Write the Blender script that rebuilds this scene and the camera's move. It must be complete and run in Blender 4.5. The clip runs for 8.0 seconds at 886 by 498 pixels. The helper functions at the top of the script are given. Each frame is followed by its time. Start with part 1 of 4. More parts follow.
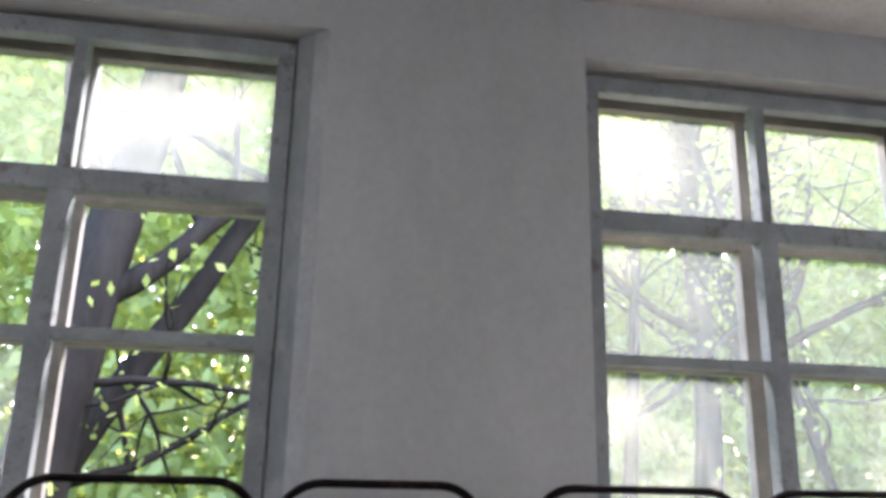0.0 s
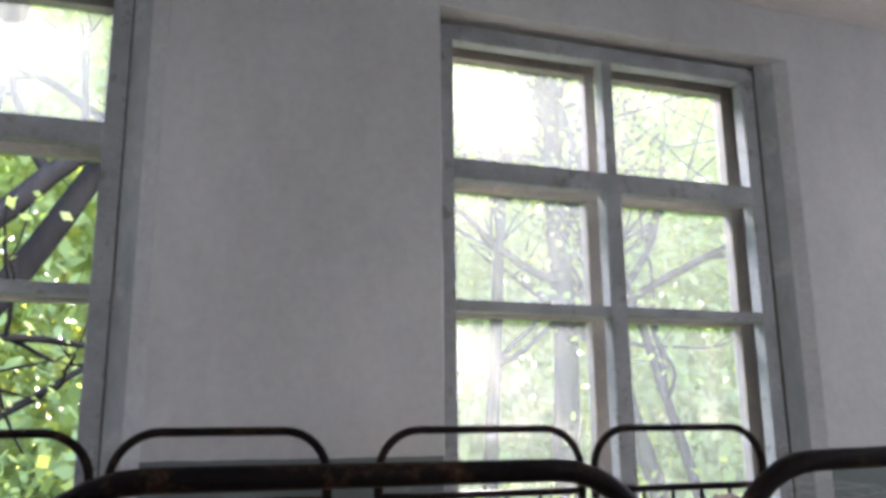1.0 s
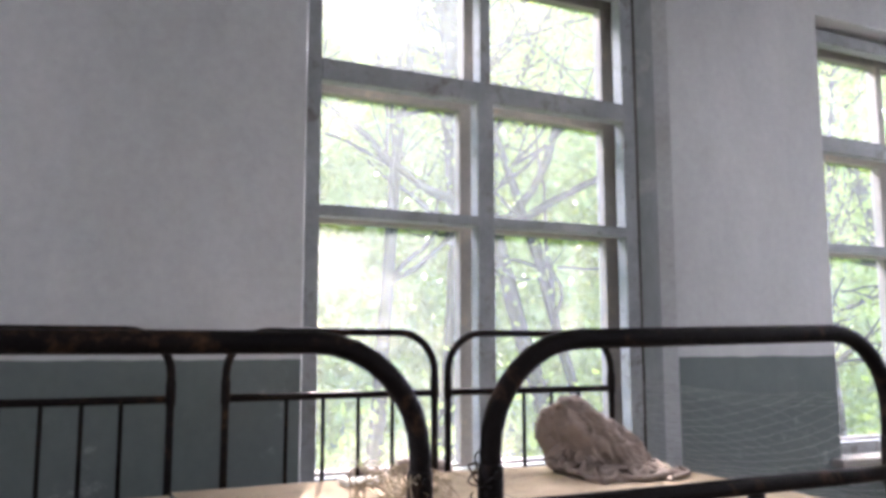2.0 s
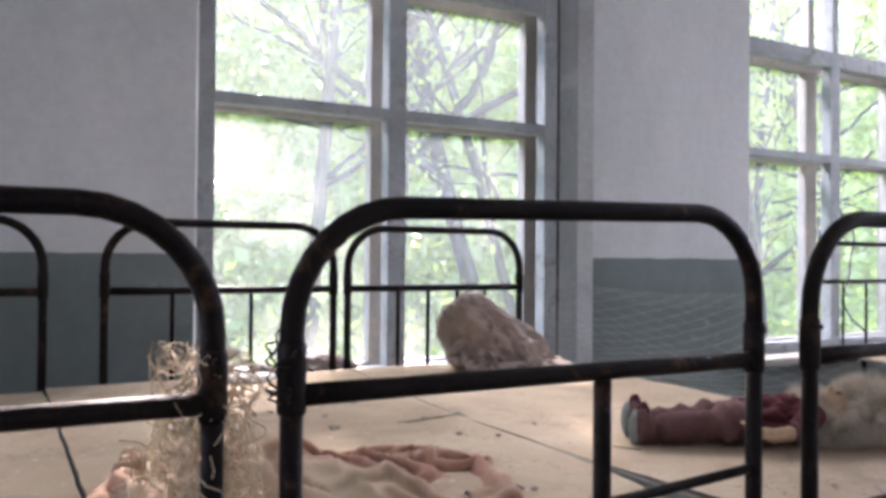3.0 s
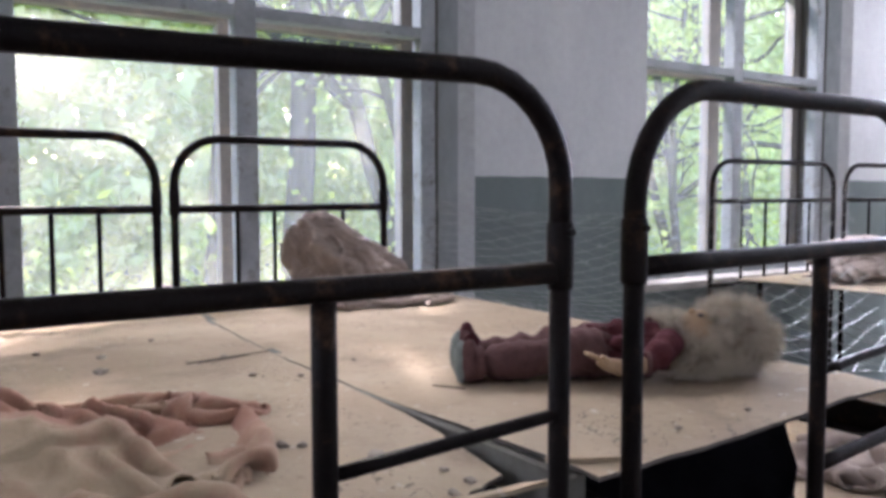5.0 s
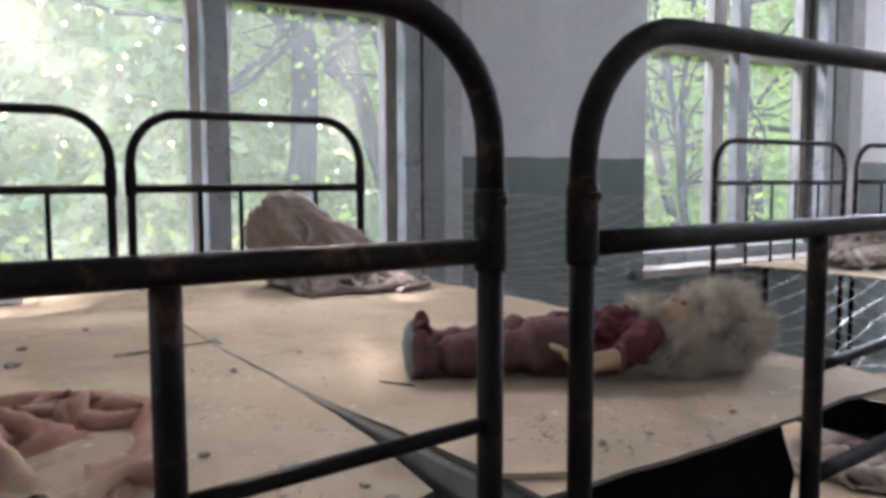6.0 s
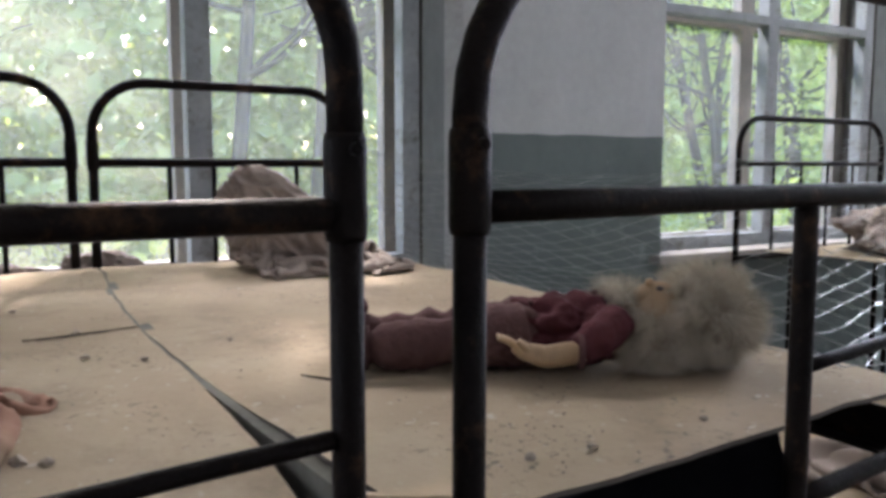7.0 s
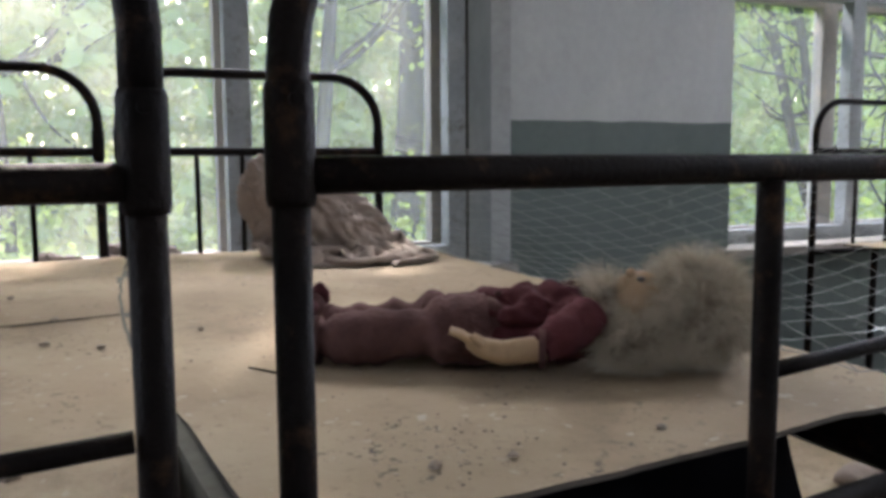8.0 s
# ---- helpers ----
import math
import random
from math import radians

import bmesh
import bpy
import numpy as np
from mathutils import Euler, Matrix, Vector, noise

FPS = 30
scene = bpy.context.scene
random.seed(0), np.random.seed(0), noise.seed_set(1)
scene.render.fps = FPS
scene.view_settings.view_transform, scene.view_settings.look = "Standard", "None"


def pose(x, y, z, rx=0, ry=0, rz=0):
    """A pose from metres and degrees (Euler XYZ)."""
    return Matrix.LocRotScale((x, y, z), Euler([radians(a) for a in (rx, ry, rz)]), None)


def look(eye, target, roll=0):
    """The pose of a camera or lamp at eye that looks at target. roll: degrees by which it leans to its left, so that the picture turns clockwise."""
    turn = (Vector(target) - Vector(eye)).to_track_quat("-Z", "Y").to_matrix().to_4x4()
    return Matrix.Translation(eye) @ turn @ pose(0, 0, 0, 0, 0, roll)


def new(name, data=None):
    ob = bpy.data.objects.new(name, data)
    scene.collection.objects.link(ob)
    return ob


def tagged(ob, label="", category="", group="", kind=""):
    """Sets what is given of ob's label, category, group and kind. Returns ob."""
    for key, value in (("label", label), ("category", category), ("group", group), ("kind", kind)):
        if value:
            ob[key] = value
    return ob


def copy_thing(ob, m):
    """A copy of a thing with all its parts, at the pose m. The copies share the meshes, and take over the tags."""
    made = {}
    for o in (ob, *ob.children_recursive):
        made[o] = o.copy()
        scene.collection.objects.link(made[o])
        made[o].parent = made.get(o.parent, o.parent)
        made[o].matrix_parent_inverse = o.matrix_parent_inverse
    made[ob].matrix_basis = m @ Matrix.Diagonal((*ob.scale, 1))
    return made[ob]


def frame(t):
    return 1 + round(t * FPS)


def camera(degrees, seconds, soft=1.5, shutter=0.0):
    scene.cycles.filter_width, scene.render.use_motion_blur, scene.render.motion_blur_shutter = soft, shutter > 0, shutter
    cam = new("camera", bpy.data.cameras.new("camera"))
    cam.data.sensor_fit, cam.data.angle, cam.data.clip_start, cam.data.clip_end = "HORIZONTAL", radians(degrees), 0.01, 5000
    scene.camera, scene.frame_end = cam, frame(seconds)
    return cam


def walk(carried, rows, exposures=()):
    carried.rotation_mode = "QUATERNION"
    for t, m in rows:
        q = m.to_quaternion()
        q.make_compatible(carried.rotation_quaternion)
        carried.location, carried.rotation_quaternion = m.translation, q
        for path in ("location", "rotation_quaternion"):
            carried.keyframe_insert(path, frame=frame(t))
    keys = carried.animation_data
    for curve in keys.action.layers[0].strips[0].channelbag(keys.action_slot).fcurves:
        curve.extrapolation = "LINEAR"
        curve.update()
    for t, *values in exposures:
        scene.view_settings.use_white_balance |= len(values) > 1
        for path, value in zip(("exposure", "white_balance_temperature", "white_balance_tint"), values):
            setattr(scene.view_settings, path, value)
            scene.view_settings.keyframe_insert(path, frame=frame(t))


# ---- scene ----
cam = camera(56.8, 8.0, soft=3.7)
PATH = [
    (0, (0.197, 0.066, 1.323), (0.521, 1.964, 1.863), 1.3),
    (0.5, (0.233, 0.060, 1.314), (0.716, 1.939, 1.802), 0.4),
    (1, (0.265, 0.060, 1.302), (0.893, 1.908, 1.737), -0.6),
    (1.5, (0.337, 0.052, 1.280), (1.093, 1.870, 1.629), -0.4),
    (2, (0.398, 0.044, 1.260), (1.246, 1.839, 1.505), -0.1),
    (3.3, (0.594, 0.096, 1.214), (1.608, 1.821, 1.197), 0.0),
    (3.5, (0.622, 0.112, 1.206), (1.668, 1.817, 1.171), -0.5),
    (4, (0.684, 0.140, 1.195), (1.767, 1.819, 1.106), -0.4),
    (4.5, (0.770, 0.180, 1.182), (1.879, 1.839, 1.044), 0.0),
    (4.7, (0.802, 0.186, 1.184), (1.914, 1.844, 1.049), -0.1),
    (6, (0.980, 0.262, 1.163), (2.067, 1.933, 0.995), -0.2),
    (6.5, (1.060, 0.291, 1.153), (2.113, 1.982, 0.964), -0.2),
    (7, (1.144, 0.318, 1.139), (2.154, 2.033, 0.938), 0.0),
    (7.5, (1.228, 0.321, 1.128), (2.158, 2.080, 0.922), -0.1),
    (8, (1.297, 0.316, 1.122), (2.102, 2.135, 0.910), -0.4),
]
EXPOSURES = [(0.0, 4.6, 5950, 24), (2.0, 4.88, 5850, 27), (4.5, 4.76, 5650, 28), (8.0, 4.25, 5850, 19)]
walk(cam, [(t, look(eye, target, roll)) for t, eye, target, roll in PATH], EXPOSURES)

# ---- world and sun ----
SUN_ELEV, SUN_AZ = 36.0, 20.0
world = bpy.data.worlds.new("sky")
scene.world = world
world.use_nodes = True
wn = world.node_tree
sky = wn.nodes.new("ShaderNodeTexSky")
sky.sky_type = "NISHITA"
sky.sun_disc = False
sky.sun_elevation, sky.sun_rotation = radians(SUN_ELEV), radians(SUN_AZ)
sky.dust_density = 3.0
wn.nodes["Background"].inputs["Strength"].default_value = 0.15
wn.links.new(sky.outputs[0], wn.nodes["Background"].inputs["Color"])

sun_data = bpy.data.lights.new("sun", "SUN")
sun_data.energy, sun_data.angle, sun_data.color = 2.2, radians(0.6), (1.0, 0.86, 0.66)
sun = new("sun", sun_data)
sd = Vector((math.sin(radians(SUN_AZ)) * math.cos(radians(SUN_ELEV)), math.cos(radians(SUN_AZ)) * math.cos(radians(SUN_ELEV)), math.sin(radians(SUN_ELEV))))
sun.matrix_world = look(sd * 40, (0, 0, 0))


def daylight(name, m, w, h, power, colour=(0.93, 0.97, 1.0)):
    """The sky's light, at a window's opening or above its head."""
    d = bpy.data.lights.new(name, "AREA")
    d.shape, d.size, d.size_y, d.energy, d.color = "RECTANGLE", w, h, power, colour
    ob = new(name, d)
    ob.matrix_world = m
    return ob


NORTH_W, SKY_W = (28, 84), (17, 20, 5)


# ---- materials ----
def nodes_of(name):
    m = bpy.data.materials.new(name)
    m.use_nodes = True
    return m, m.node_tree, m.node_tree.nodes["Principled BSDF"]


def ramp(nt, src, stops):
    r = nt.nodes.new("ShaderNodeValToRGB")
    while len(r.color_ramp.elements) < len(stops):
        r.color_ramp.elements.new(0.5)
    for e, (p, c) in zip(r.color_ramp.elements, stops):
        e.position, e.color = p, (*c, 1)
    nt.links.new(src, r.inputs[0])
    return r.outputs[0]


def noise_tex(nt, scale, detail=5.0, rough=0.6, stretch=(1, 1, 1), space="Object"):
    tc = nt.nodes.new("ShaderNodeTexCoord")
    mp = nt.nodes.new("ShaderNodeMapping")
    mp.inputs["Scale"].default_value = stretch
    nt.links.new(tc.outputs[space], mp.inputs[0])
    n = nt.nodes.new("ShaderNodeTexNoise")
    n.inputs["Scale"].default_value, n.inputs["Detail"].default_value, n.inputs["Roughness"].default_value = scale, detail, rough
    nt.links.new(mp.outputs[0], n.inputs["Vector"])
    return n.outputs["Fac"]


def mix(nt, fac, a, b, mode="MIX"):
    m = nt.nodes.new("ShaderNodeMix")
    m.data_type, m.blend_type = "RGBA", mode
    for sock, v in ((m.inputs[0], fac), (m.inputs[6], a), (m.inputs[7], b)):
        if isinstance(v, (int, float)):
            sock.default_value = v
        elif isinstance(v, tuple):
            sock.default_value = (*v, 1)
        else:
            nt.links.new(v, sock)
    return m.outputs[2]


def bump(nt, bsdf, height, strength, dist):
    b = nt.nodes.new("ShaderNodeBump")
    b.inputs["Strength"].default_value, b.inputs["Distance"].default_value = strength, dist
    nt.links.new(height, b.inputs["Height"])
    nt.links.new(b.outputs[0], bsdf.inputs["Normal"])


def surface(name, c1, c2, scale, rough=0.8, fine=60.0, bump_d=0.002, metal=0.0, spots=None, spot_scale=6.0, spot_at=(0.56, 0.66), stretch=(1, 1, 1), strength=0.5, spec=0.5):
    """Two colours mottled at a broad scale, grain at a fine one, optional worn spots of a third colour."""
    m, nt, b = nodes_of(name)
    big = noise_tex(nt, scale, 6, 0.65, stretch)
    small = noise_tex(nt, fine, 4, 0.6, stretch)
    col = ramp(nt, big, [(0.3, c1), (0.7, c2)])
    col = mix(nt, 0.35, col, ramp(nt, small, [(0.25, (0.35, 0.35, 0.35)), (0.75, (0.65, 0.65, 0.65))]), "OVERLAY")
    if spots:
        s = noise_tex(nt, spot_scale, 8, 0.7)
        f = ramp(nt, s, [(spot_at[0], (0, 0, 0)), (spot_at[1], (1, 1, 1))])
        col = mix(nt, f, col, spots)
    nt.links.new(col, b.inputs["Base Color"])
    b.inputs["Roughness"].default_value, b.inputs["Metallic"].default_value = rough, metal
    b.inputs["Specular IOR Level"].default_value = spec
    bump(nt, b, small, strength, bump_d)
    return m


WALL_TOP, WALL_LOW = (0.375, 0.378, 0.362), (0.085, 0.105, 0.095)
DADO = 1.235


def wall_paint():
    """Dull whitewash above a painted grey-green dado; streaked and scuffed."""
    m, nt, b = nodes_of("wall_paint")
    big = noise_tex(nt, 1.3, 6, 0.7, (1, 1, 0.45))
    small = noise_tex(nt, 35, 5, 0.65)
    up = ramp(nt, big, [(0.3, (0.31, 0.315, 0.30)), (0.55, WALL_TOP), (0.75, (0.43, 0.43, 0.415))])
    lo = ramp(nt, big, [(0.3, (0.07, 0.09, 0.08)), (0.7, (0.11, 0.13, 0.12))])
    lo = mix(nt, ramp(nt, noise_tex(nt, 7, 8, 0.75), [(0.6, (0, 0, 0)), (0.68, (1, 1, 1))]), lo, (0.2, 0.21, 0.2))
    tc = nt.nodes.new("ShaderNodeNewGeometry")
    sep = nt.nodes.new("ShaderNodeSeparateXYZ")
    nt.links.new(tc.outputs["Position"], sep.inputs[0])
    edge = nt.nodes.new("ShaderNodeMath")
    edge.operation = "MULTIPLY_ADD"
    nt.links.new(noise_tex(nt, 9, 3, 0.5), edge.inputs[0])
    edge.inputs[1].default_value = 0.012
    nt.links.new(sep.outputs["Z"], edge.inputs[2])
    cut = nt.nodes.new("ShaderNodeMath")
    cut.operation = "GREATER_THAN"
    nt.links.new(edge.outputs[0], cut.inputs[0])
    cut.inputs[1].default_value = DADO + 0.006
    col = mix(nt, cut.outputs[0], lo, up)
    col = mix(nt, 0.25, col, ramp(nt, small, [(0.3, (0.38, 0.38, 0.38)), (0.7, (0.6, 0.6, 0.6))]), "OVERLAY")
    nt.links.new(col, b.inputs["Base Color"])
    b.inputs["Roughness"].default_value = 0.85
    bump(nt, b, small, 0.4, 0.003)
    return m


def leaf_mat(name, c1, c2):
    m = bpy.data.materials.new(name)
    m.use_nodes = True
    nt = m.node_tree
    nt.nodes.remove(nt.nodes["Principled BSDF"])
    g = nt.nodes.new("ShaderNodeNewGeometry")
    col = ramp(nt, g.outputs["Random Per Island"], [(0.0, c1), (1.0, c2)])
    d, t, a = nt.nodes.new("ShaderNodeBsdfDiffuse"), nt.nodes.new("ShaderNodeBsdfTranslucent"), nt.nodes.new("ShaderNodeAddShader")
    nt.links.new(col, d.inputs[0])
    nt.links.new(mix(nt, 1.0, col, (0.95, 1.0, 0.45), "MULTIPLY"), t.inputs[0])
    nt.links.new(d.outputs[0], a.inputs[0])
    nt.links.new(t.outputs[0], a.inputs[1])
    nt.links.new(a.outputs[0], nt.nodes["Material Output"].inputs[0])
    return m


def film_mat(name, colour, cover_lo, cover_hi, scale):
    """Dust and painted haze on a clear pane: clear where thin, milky where thick."""
    m = bpy.data.materials.new(name)
    m.use_nodes = True
    nt = m.node_tree
    nt.nodes.remove(nt.nodes["Principled BSDF"])
    clear, milk, spec = nt.nodes.new("ShaderNodeBsdfTransparent"), nt.nodes.new("ShaderNodeBsdfTranslucent"), nt.nodes.new("ShaderNodeBsdfGlossy")
    clear.inputs[0].default_value = (0.95, 0.97, 0.96, 1)
    milk.inputs[0].default_value = (*colour, 1)
    spec.inputs["Roughness"].default_value = 0.03
    n = noise_tex(nt, scale, 6, 0.7)
    f = ramp(nt, n, [(0.3, (cover_lo,) * 3), (0.7, (cover_hi,) * 3)])
    a, b = nt.nodes.new("ShaderNodeMixShader"), nt.nodes.new("ShaderNodeMixShader")
    nt.links.new(f, a.inputs[0])
    nt.links.new(clear.outputs[0], a.inputs[1])
    nt.links.new(milk.outputs[0], a.inputs[2])
    b.inputs[0].default_value = 0.03
    nt.links.new(a.outputs[0], b.inputs[1])
    nt.links.new(spec.outputs[0], b.inputs[2])
    nt.links.new(b.outputs[0], nt.nodes["Material Output"].inputs[0])
    return m


def board_mat():
    """Dusty hardboard: broad stains, drifts of dust, grit and pale flecks."""
    m, nt, b = nodes_of("dusty_hardboard")
    col = ramp(nt, noise_tex(nt, 2.6, 6, 0.65), [(0.3, (0.222, 0.165, 0.105)), (0.55, (0.29, 0.226, 0.148)), (0.72, (0.35, 0.285, 0.195))])
    stain = ramp(nt, noise_tex(nt, 6.5, 7, 0.7), [(0.52, (0, 0, 0)), (0.70, (1, 1, 1))])
    col = mix(nt, mix(nt, 0.75, (0, 0, 0), stain), col, (0.17, 0.127, 0.083))
    grit = ramp(nt, noise_tex(nt, 95, 3, 0.75), [(0.57, (0, 0, 0)), (0.65, (1, 1, 1))])
    patch = ramp(nt, noise_tex(nt, 8, 4, 0.6), [(0.45, (0, 0, 0)), (0.62, (1, 1, 1))])
    col = mix(nt, mix(nt, 1.0, grit, patch, "MULTIPLY"), col, (0.10, 0.08, 0.06))
    fleck = ramp(nt, noise_tex(nt, 70, 2, 0.5), [(0.675, (0, 0, 0)), (0.72, (1, 1, 1))])
    col = mix(nt, fleck, col, (0.36, 0.31, 0.24))
    nt.links.new(col, b.inputs["Base Color"])
    b.inputs["Roughness"].default_value = 0.9
    b.inputs["Specular IOR Level"].default_value = 0.2
    bump(nt, b, noise_tex(nt, 60, 5, 0.7), 0.5, 0.002)
    return m


M_WALL = wall_paint()
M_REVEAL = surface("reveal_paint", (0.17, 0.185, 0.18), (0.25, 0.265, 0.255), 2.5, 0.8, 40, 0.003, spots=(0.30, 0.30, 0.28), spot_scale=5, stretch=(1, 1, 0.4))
# outer reveals: colour darkened to offset the strong lamp light on them
M_OUTER_DIM = surface("dimmed_outer_reveal", (0.085, 0.078, 0.065), (0.135, 0.122, 0.10), 3, 0.9, 40, 0.004, spots=(0.07, 0.075, 0.055), spot_scale=4, spec=0.1)
M_BEAD = surface("corner_plaster", (0.28, 0.28, 0.27), (0.38, 0.38, 0.365), 4, 0.85, 50, 0.003)
M_CEIL = surface("ceiling_whitewash", (0.48, 0.47, 0.45), (0.6, 0.59, 0.57), 1.5, 0.9, 40, 0.003, spots=(0.38, 0.36, 0.33), spot_scale=2.5)
M_FLOOR = surface("floor_boards_paint", (0.06, 0.04, 0.03), (0.10, 0.075, 0.055), 3, 0.8, 40, 0.002, spots=(0.13, 0.11, 0.09), spot_scale=3)
M_SASH = surface("sash_old_paint", (0.16, 0.17, 0.17), (0.26, 0.27, 0.27), 6, 0.7, 70, 0.002, spots=(0.12, 0.11, 0.10), spot_scale=14)
M_OUTER = surface("outer_sash_paint", (0.20, 0.18, 0.155), (0.27, 0.245, 0.215), 6, 0.75, 70, 0.002, spots=(0.33, 0.27, 0.21), spot_scale=12)
M_TUBE = surface("tube_paint_rust", (0.004, 0.0032, 0.003), (0.011, 0.008, 0.0065), 9, 0.5, 260, 0.0012, spots=(0.05, 0.027, 0.014), spot_scale=30, spot_at=(0.55, 0.72), strength=0.9, spec=0.05)
M_BOARD = board_mat()
M_BOARD_EDGE = surface("hardboard_edge", (0.045, 0.038, 0.03), (0.08, 0.068, 0.055), 20, 0.9, 90, 0.001)
M_PINK = surface("faded_pink_cotton", (0.205, 0.095, 0.058), (0.245, 0.138, 0.085), 5, 0.95, 300, 0.0012, spots=(0.25, 0.19, 0.115), spot_scale=4.5, spot_at=(0.42, 0.58), strength=0.8)
M_SACK = surface("dirty_beige_linen", (0.19, 0.148, 0.118), (0.265, 0.212, 0.17), 5, 0.95, 300, 0.0012, spots=(0.16, 0.122, 0.105), spot_scale=6)
M_WIRE = surface("dull_wire", (0.18, 0.18, 0.168), (0.28, 0.28, 0.262), 20, 0.5, 100, 0.0003, metal=0.4)
M_TWINE = surface("dry_straw_twine", (0.22, 0.17, 0.105), (0.36, 0.29, 0.19), 20, 0.9, 200, 0.0004)
M_BARK = surface("bark", (0.012, 0.010, 0.008), (0.030, 0.025, 0.020), 5, 0.9, 25, 0.02, stretch=(1, 1, 0.3), spec=0.03)
M_GROUND = surface("grass_litter", (0.06, 0.09, 0.025), (0.12, 0.15, 0.05), 0.6, 0.95, 9, 0.03)
M_DEBRIS = surface("crumbled_plaster", (0.10, 0.08, 0.06), (0.30, 0.25, 0.19), 30, 0.9, 80, 0.001)
M_BATTEN = surface("grey_batten", (0.085, 0.081, 0.066), (0.15, 0.143, 0.118), 12, 0.95, 90, 0.001, spec=0.1)
M_PAPER = surface("old_paper", (0.6, 0.58, 0.53), (0.7, 0.68, 0.62), 8, 0.9, 60, 0.0005)
M_LEAF = leaf_mat("leaf_green", (0.125, 0.15, 0.038), (0.20, 0.21, 0.072))
M_LEAF_FAR = leaf_mat("leaf_far", (0.135, 0.162, 0.056), (0.205, 0.22, 0.092))
# pane dust thickened to paint in the sunlit haze of the air
M_GLASS = film_mat("dusty_hazy_glass", (0.84, 0.87, 0.80), 0.036, 0.054, 1.6)
M_GLASS_HAZE = film_mat("dusty_glass_thick_haze", (0.84, 0.87, 0.80), 0.047, 0.066, 1.6)
M_FILM = film_mat("torn_polythene", (0.85, 0.86, 0.84), 0.06, 0.15, 5.0)


# ---- building helpers ----
def part(name, bm, material, parent=None, label="", smooth=False):
    me = bpy.data.meshes.new(name)
    bmesh.ops.recalc_face_normals(bm, faces=bm.faces[:])
    bm.to_mesh(me)
    bm.free()
    if smooth:
        for p in me.polygons:
            p.use_smooth = True
    for m in material if isinstance(material, (list, tuple)) else [material]:
        me.materials.append(m)
    ob = new(name, me)
    if parent is not None:
        ob.parent = parent
    if label:
        tagged(ob, label)
    return ob


def empty(name, loc=(0, 0, 0)):
    ob = new(name)
    ob.location = loc
    ob.empty_display_size = 0.1
    return ob


def box(bm, lo, hi, bevel=0.0, mat=0):
    vs = [bm.verts.new((x, y, z)) for x in (lo[0], hi[0]) for y in (lo[1], hi[1]) for z in (lo[2], hi[2])]
    fs = [bm.faces.new([vs[i] for i in q]) for q in ((0, 1, 3, 2), (4, 6, 7, 5), (0, 4, 5, 1), (2, 3, 7, 6), (0, 2, 6, 4), (1, 5, 7, 3))]
    for f in fs:
        f.material_index = mat
    if bevel:
        es = list({e for f in fs for e in f.edges})
        bmesh.ops.bevel(bm, geom=es, offset=bevel, segments=2, affect="EDGES", profile=0.7)


def prism(bm, plan, z0, z1, mats=None):
    """An upright prism over a plan polygon; mats: material index of each side."""
    lo = [bm.verts.new((x, y, z0)) for x, y in plan]
    hi = [bm.verts.new((x, y, z1)) for x, y in plan]
    n = len(plan)
    for i in range(n):
        f = bm.faces.new((lo[i], lo[(i + 1) % n], hi[(i + 1) % n], hi[i]))
        f.material_index = mats[i] if mats else 0
    bm.faces.new(lo[::-1])
    bm.faces.new(hi)


def sweep(bm, pts, radius, sides=10, cap=True, mat=0):
    """A round tube along points; radius a number or one for each point."""
    pts = [Vector(p) for p in pts]
    rs = radius if isinstance(radius, (list, tuple)) else [radius] * len(pts)
    t0 = (pts[1] - pts[0]).normalized()
    ref = Vector((0, 0, 1)) if abs(t0.z) < 0.9 else Vector((1, 0, 0))
    u = t0.cross(ref).normalized()
    rings = []
    for i, p in enumerate(pts):
        t = (pts[min(i + 1, len(pts) - 1)] - pts[max(i - 1, 0)]).normalized()
        u = (u - t * u.dot(t)).normalized()
        v = t.cross(u)
        rings.append([bm.verts.new(p + (u * math.cos(a) + v * math.sin(a)) * rs[i]) for a in [2 * math.pi * k / sides for k in range(sides)]])
    for a, b in zip(rings, rings[1:]):
        for k in range(sides):
            bm.faces.new((a[k], a[(k + 1) % sides], b[(k + 1) % sides], b[k])).material_index = mat
    if cap:
        bm.faces.new(rings[0][::-1]).material_index = mat
        bm.faces.new(rings[-1]).material_index = mat


def fbm(x, y, z=0.0, octaves=4):
    return noise.fractal(Vector((x, y, z)), 1.0, 2.0, octaves)


# ---- the room ----
WALL_Y, SASH_Y, OUT_Y, BACK_Y = 2.32, 2.42, 2.54, 2.61
SILL, HEAD, CEIL = 0.845, 2.635, 2.84
XL, XR, YB = -4.6, 8.2, -3.2
WINDOWS = [("window_0", -3.21), ("window_1", -1.07), ("window_2", 1.10), ("window_3", 3.245), ("window_4", 5.38)]
OPEN_W = 1.135


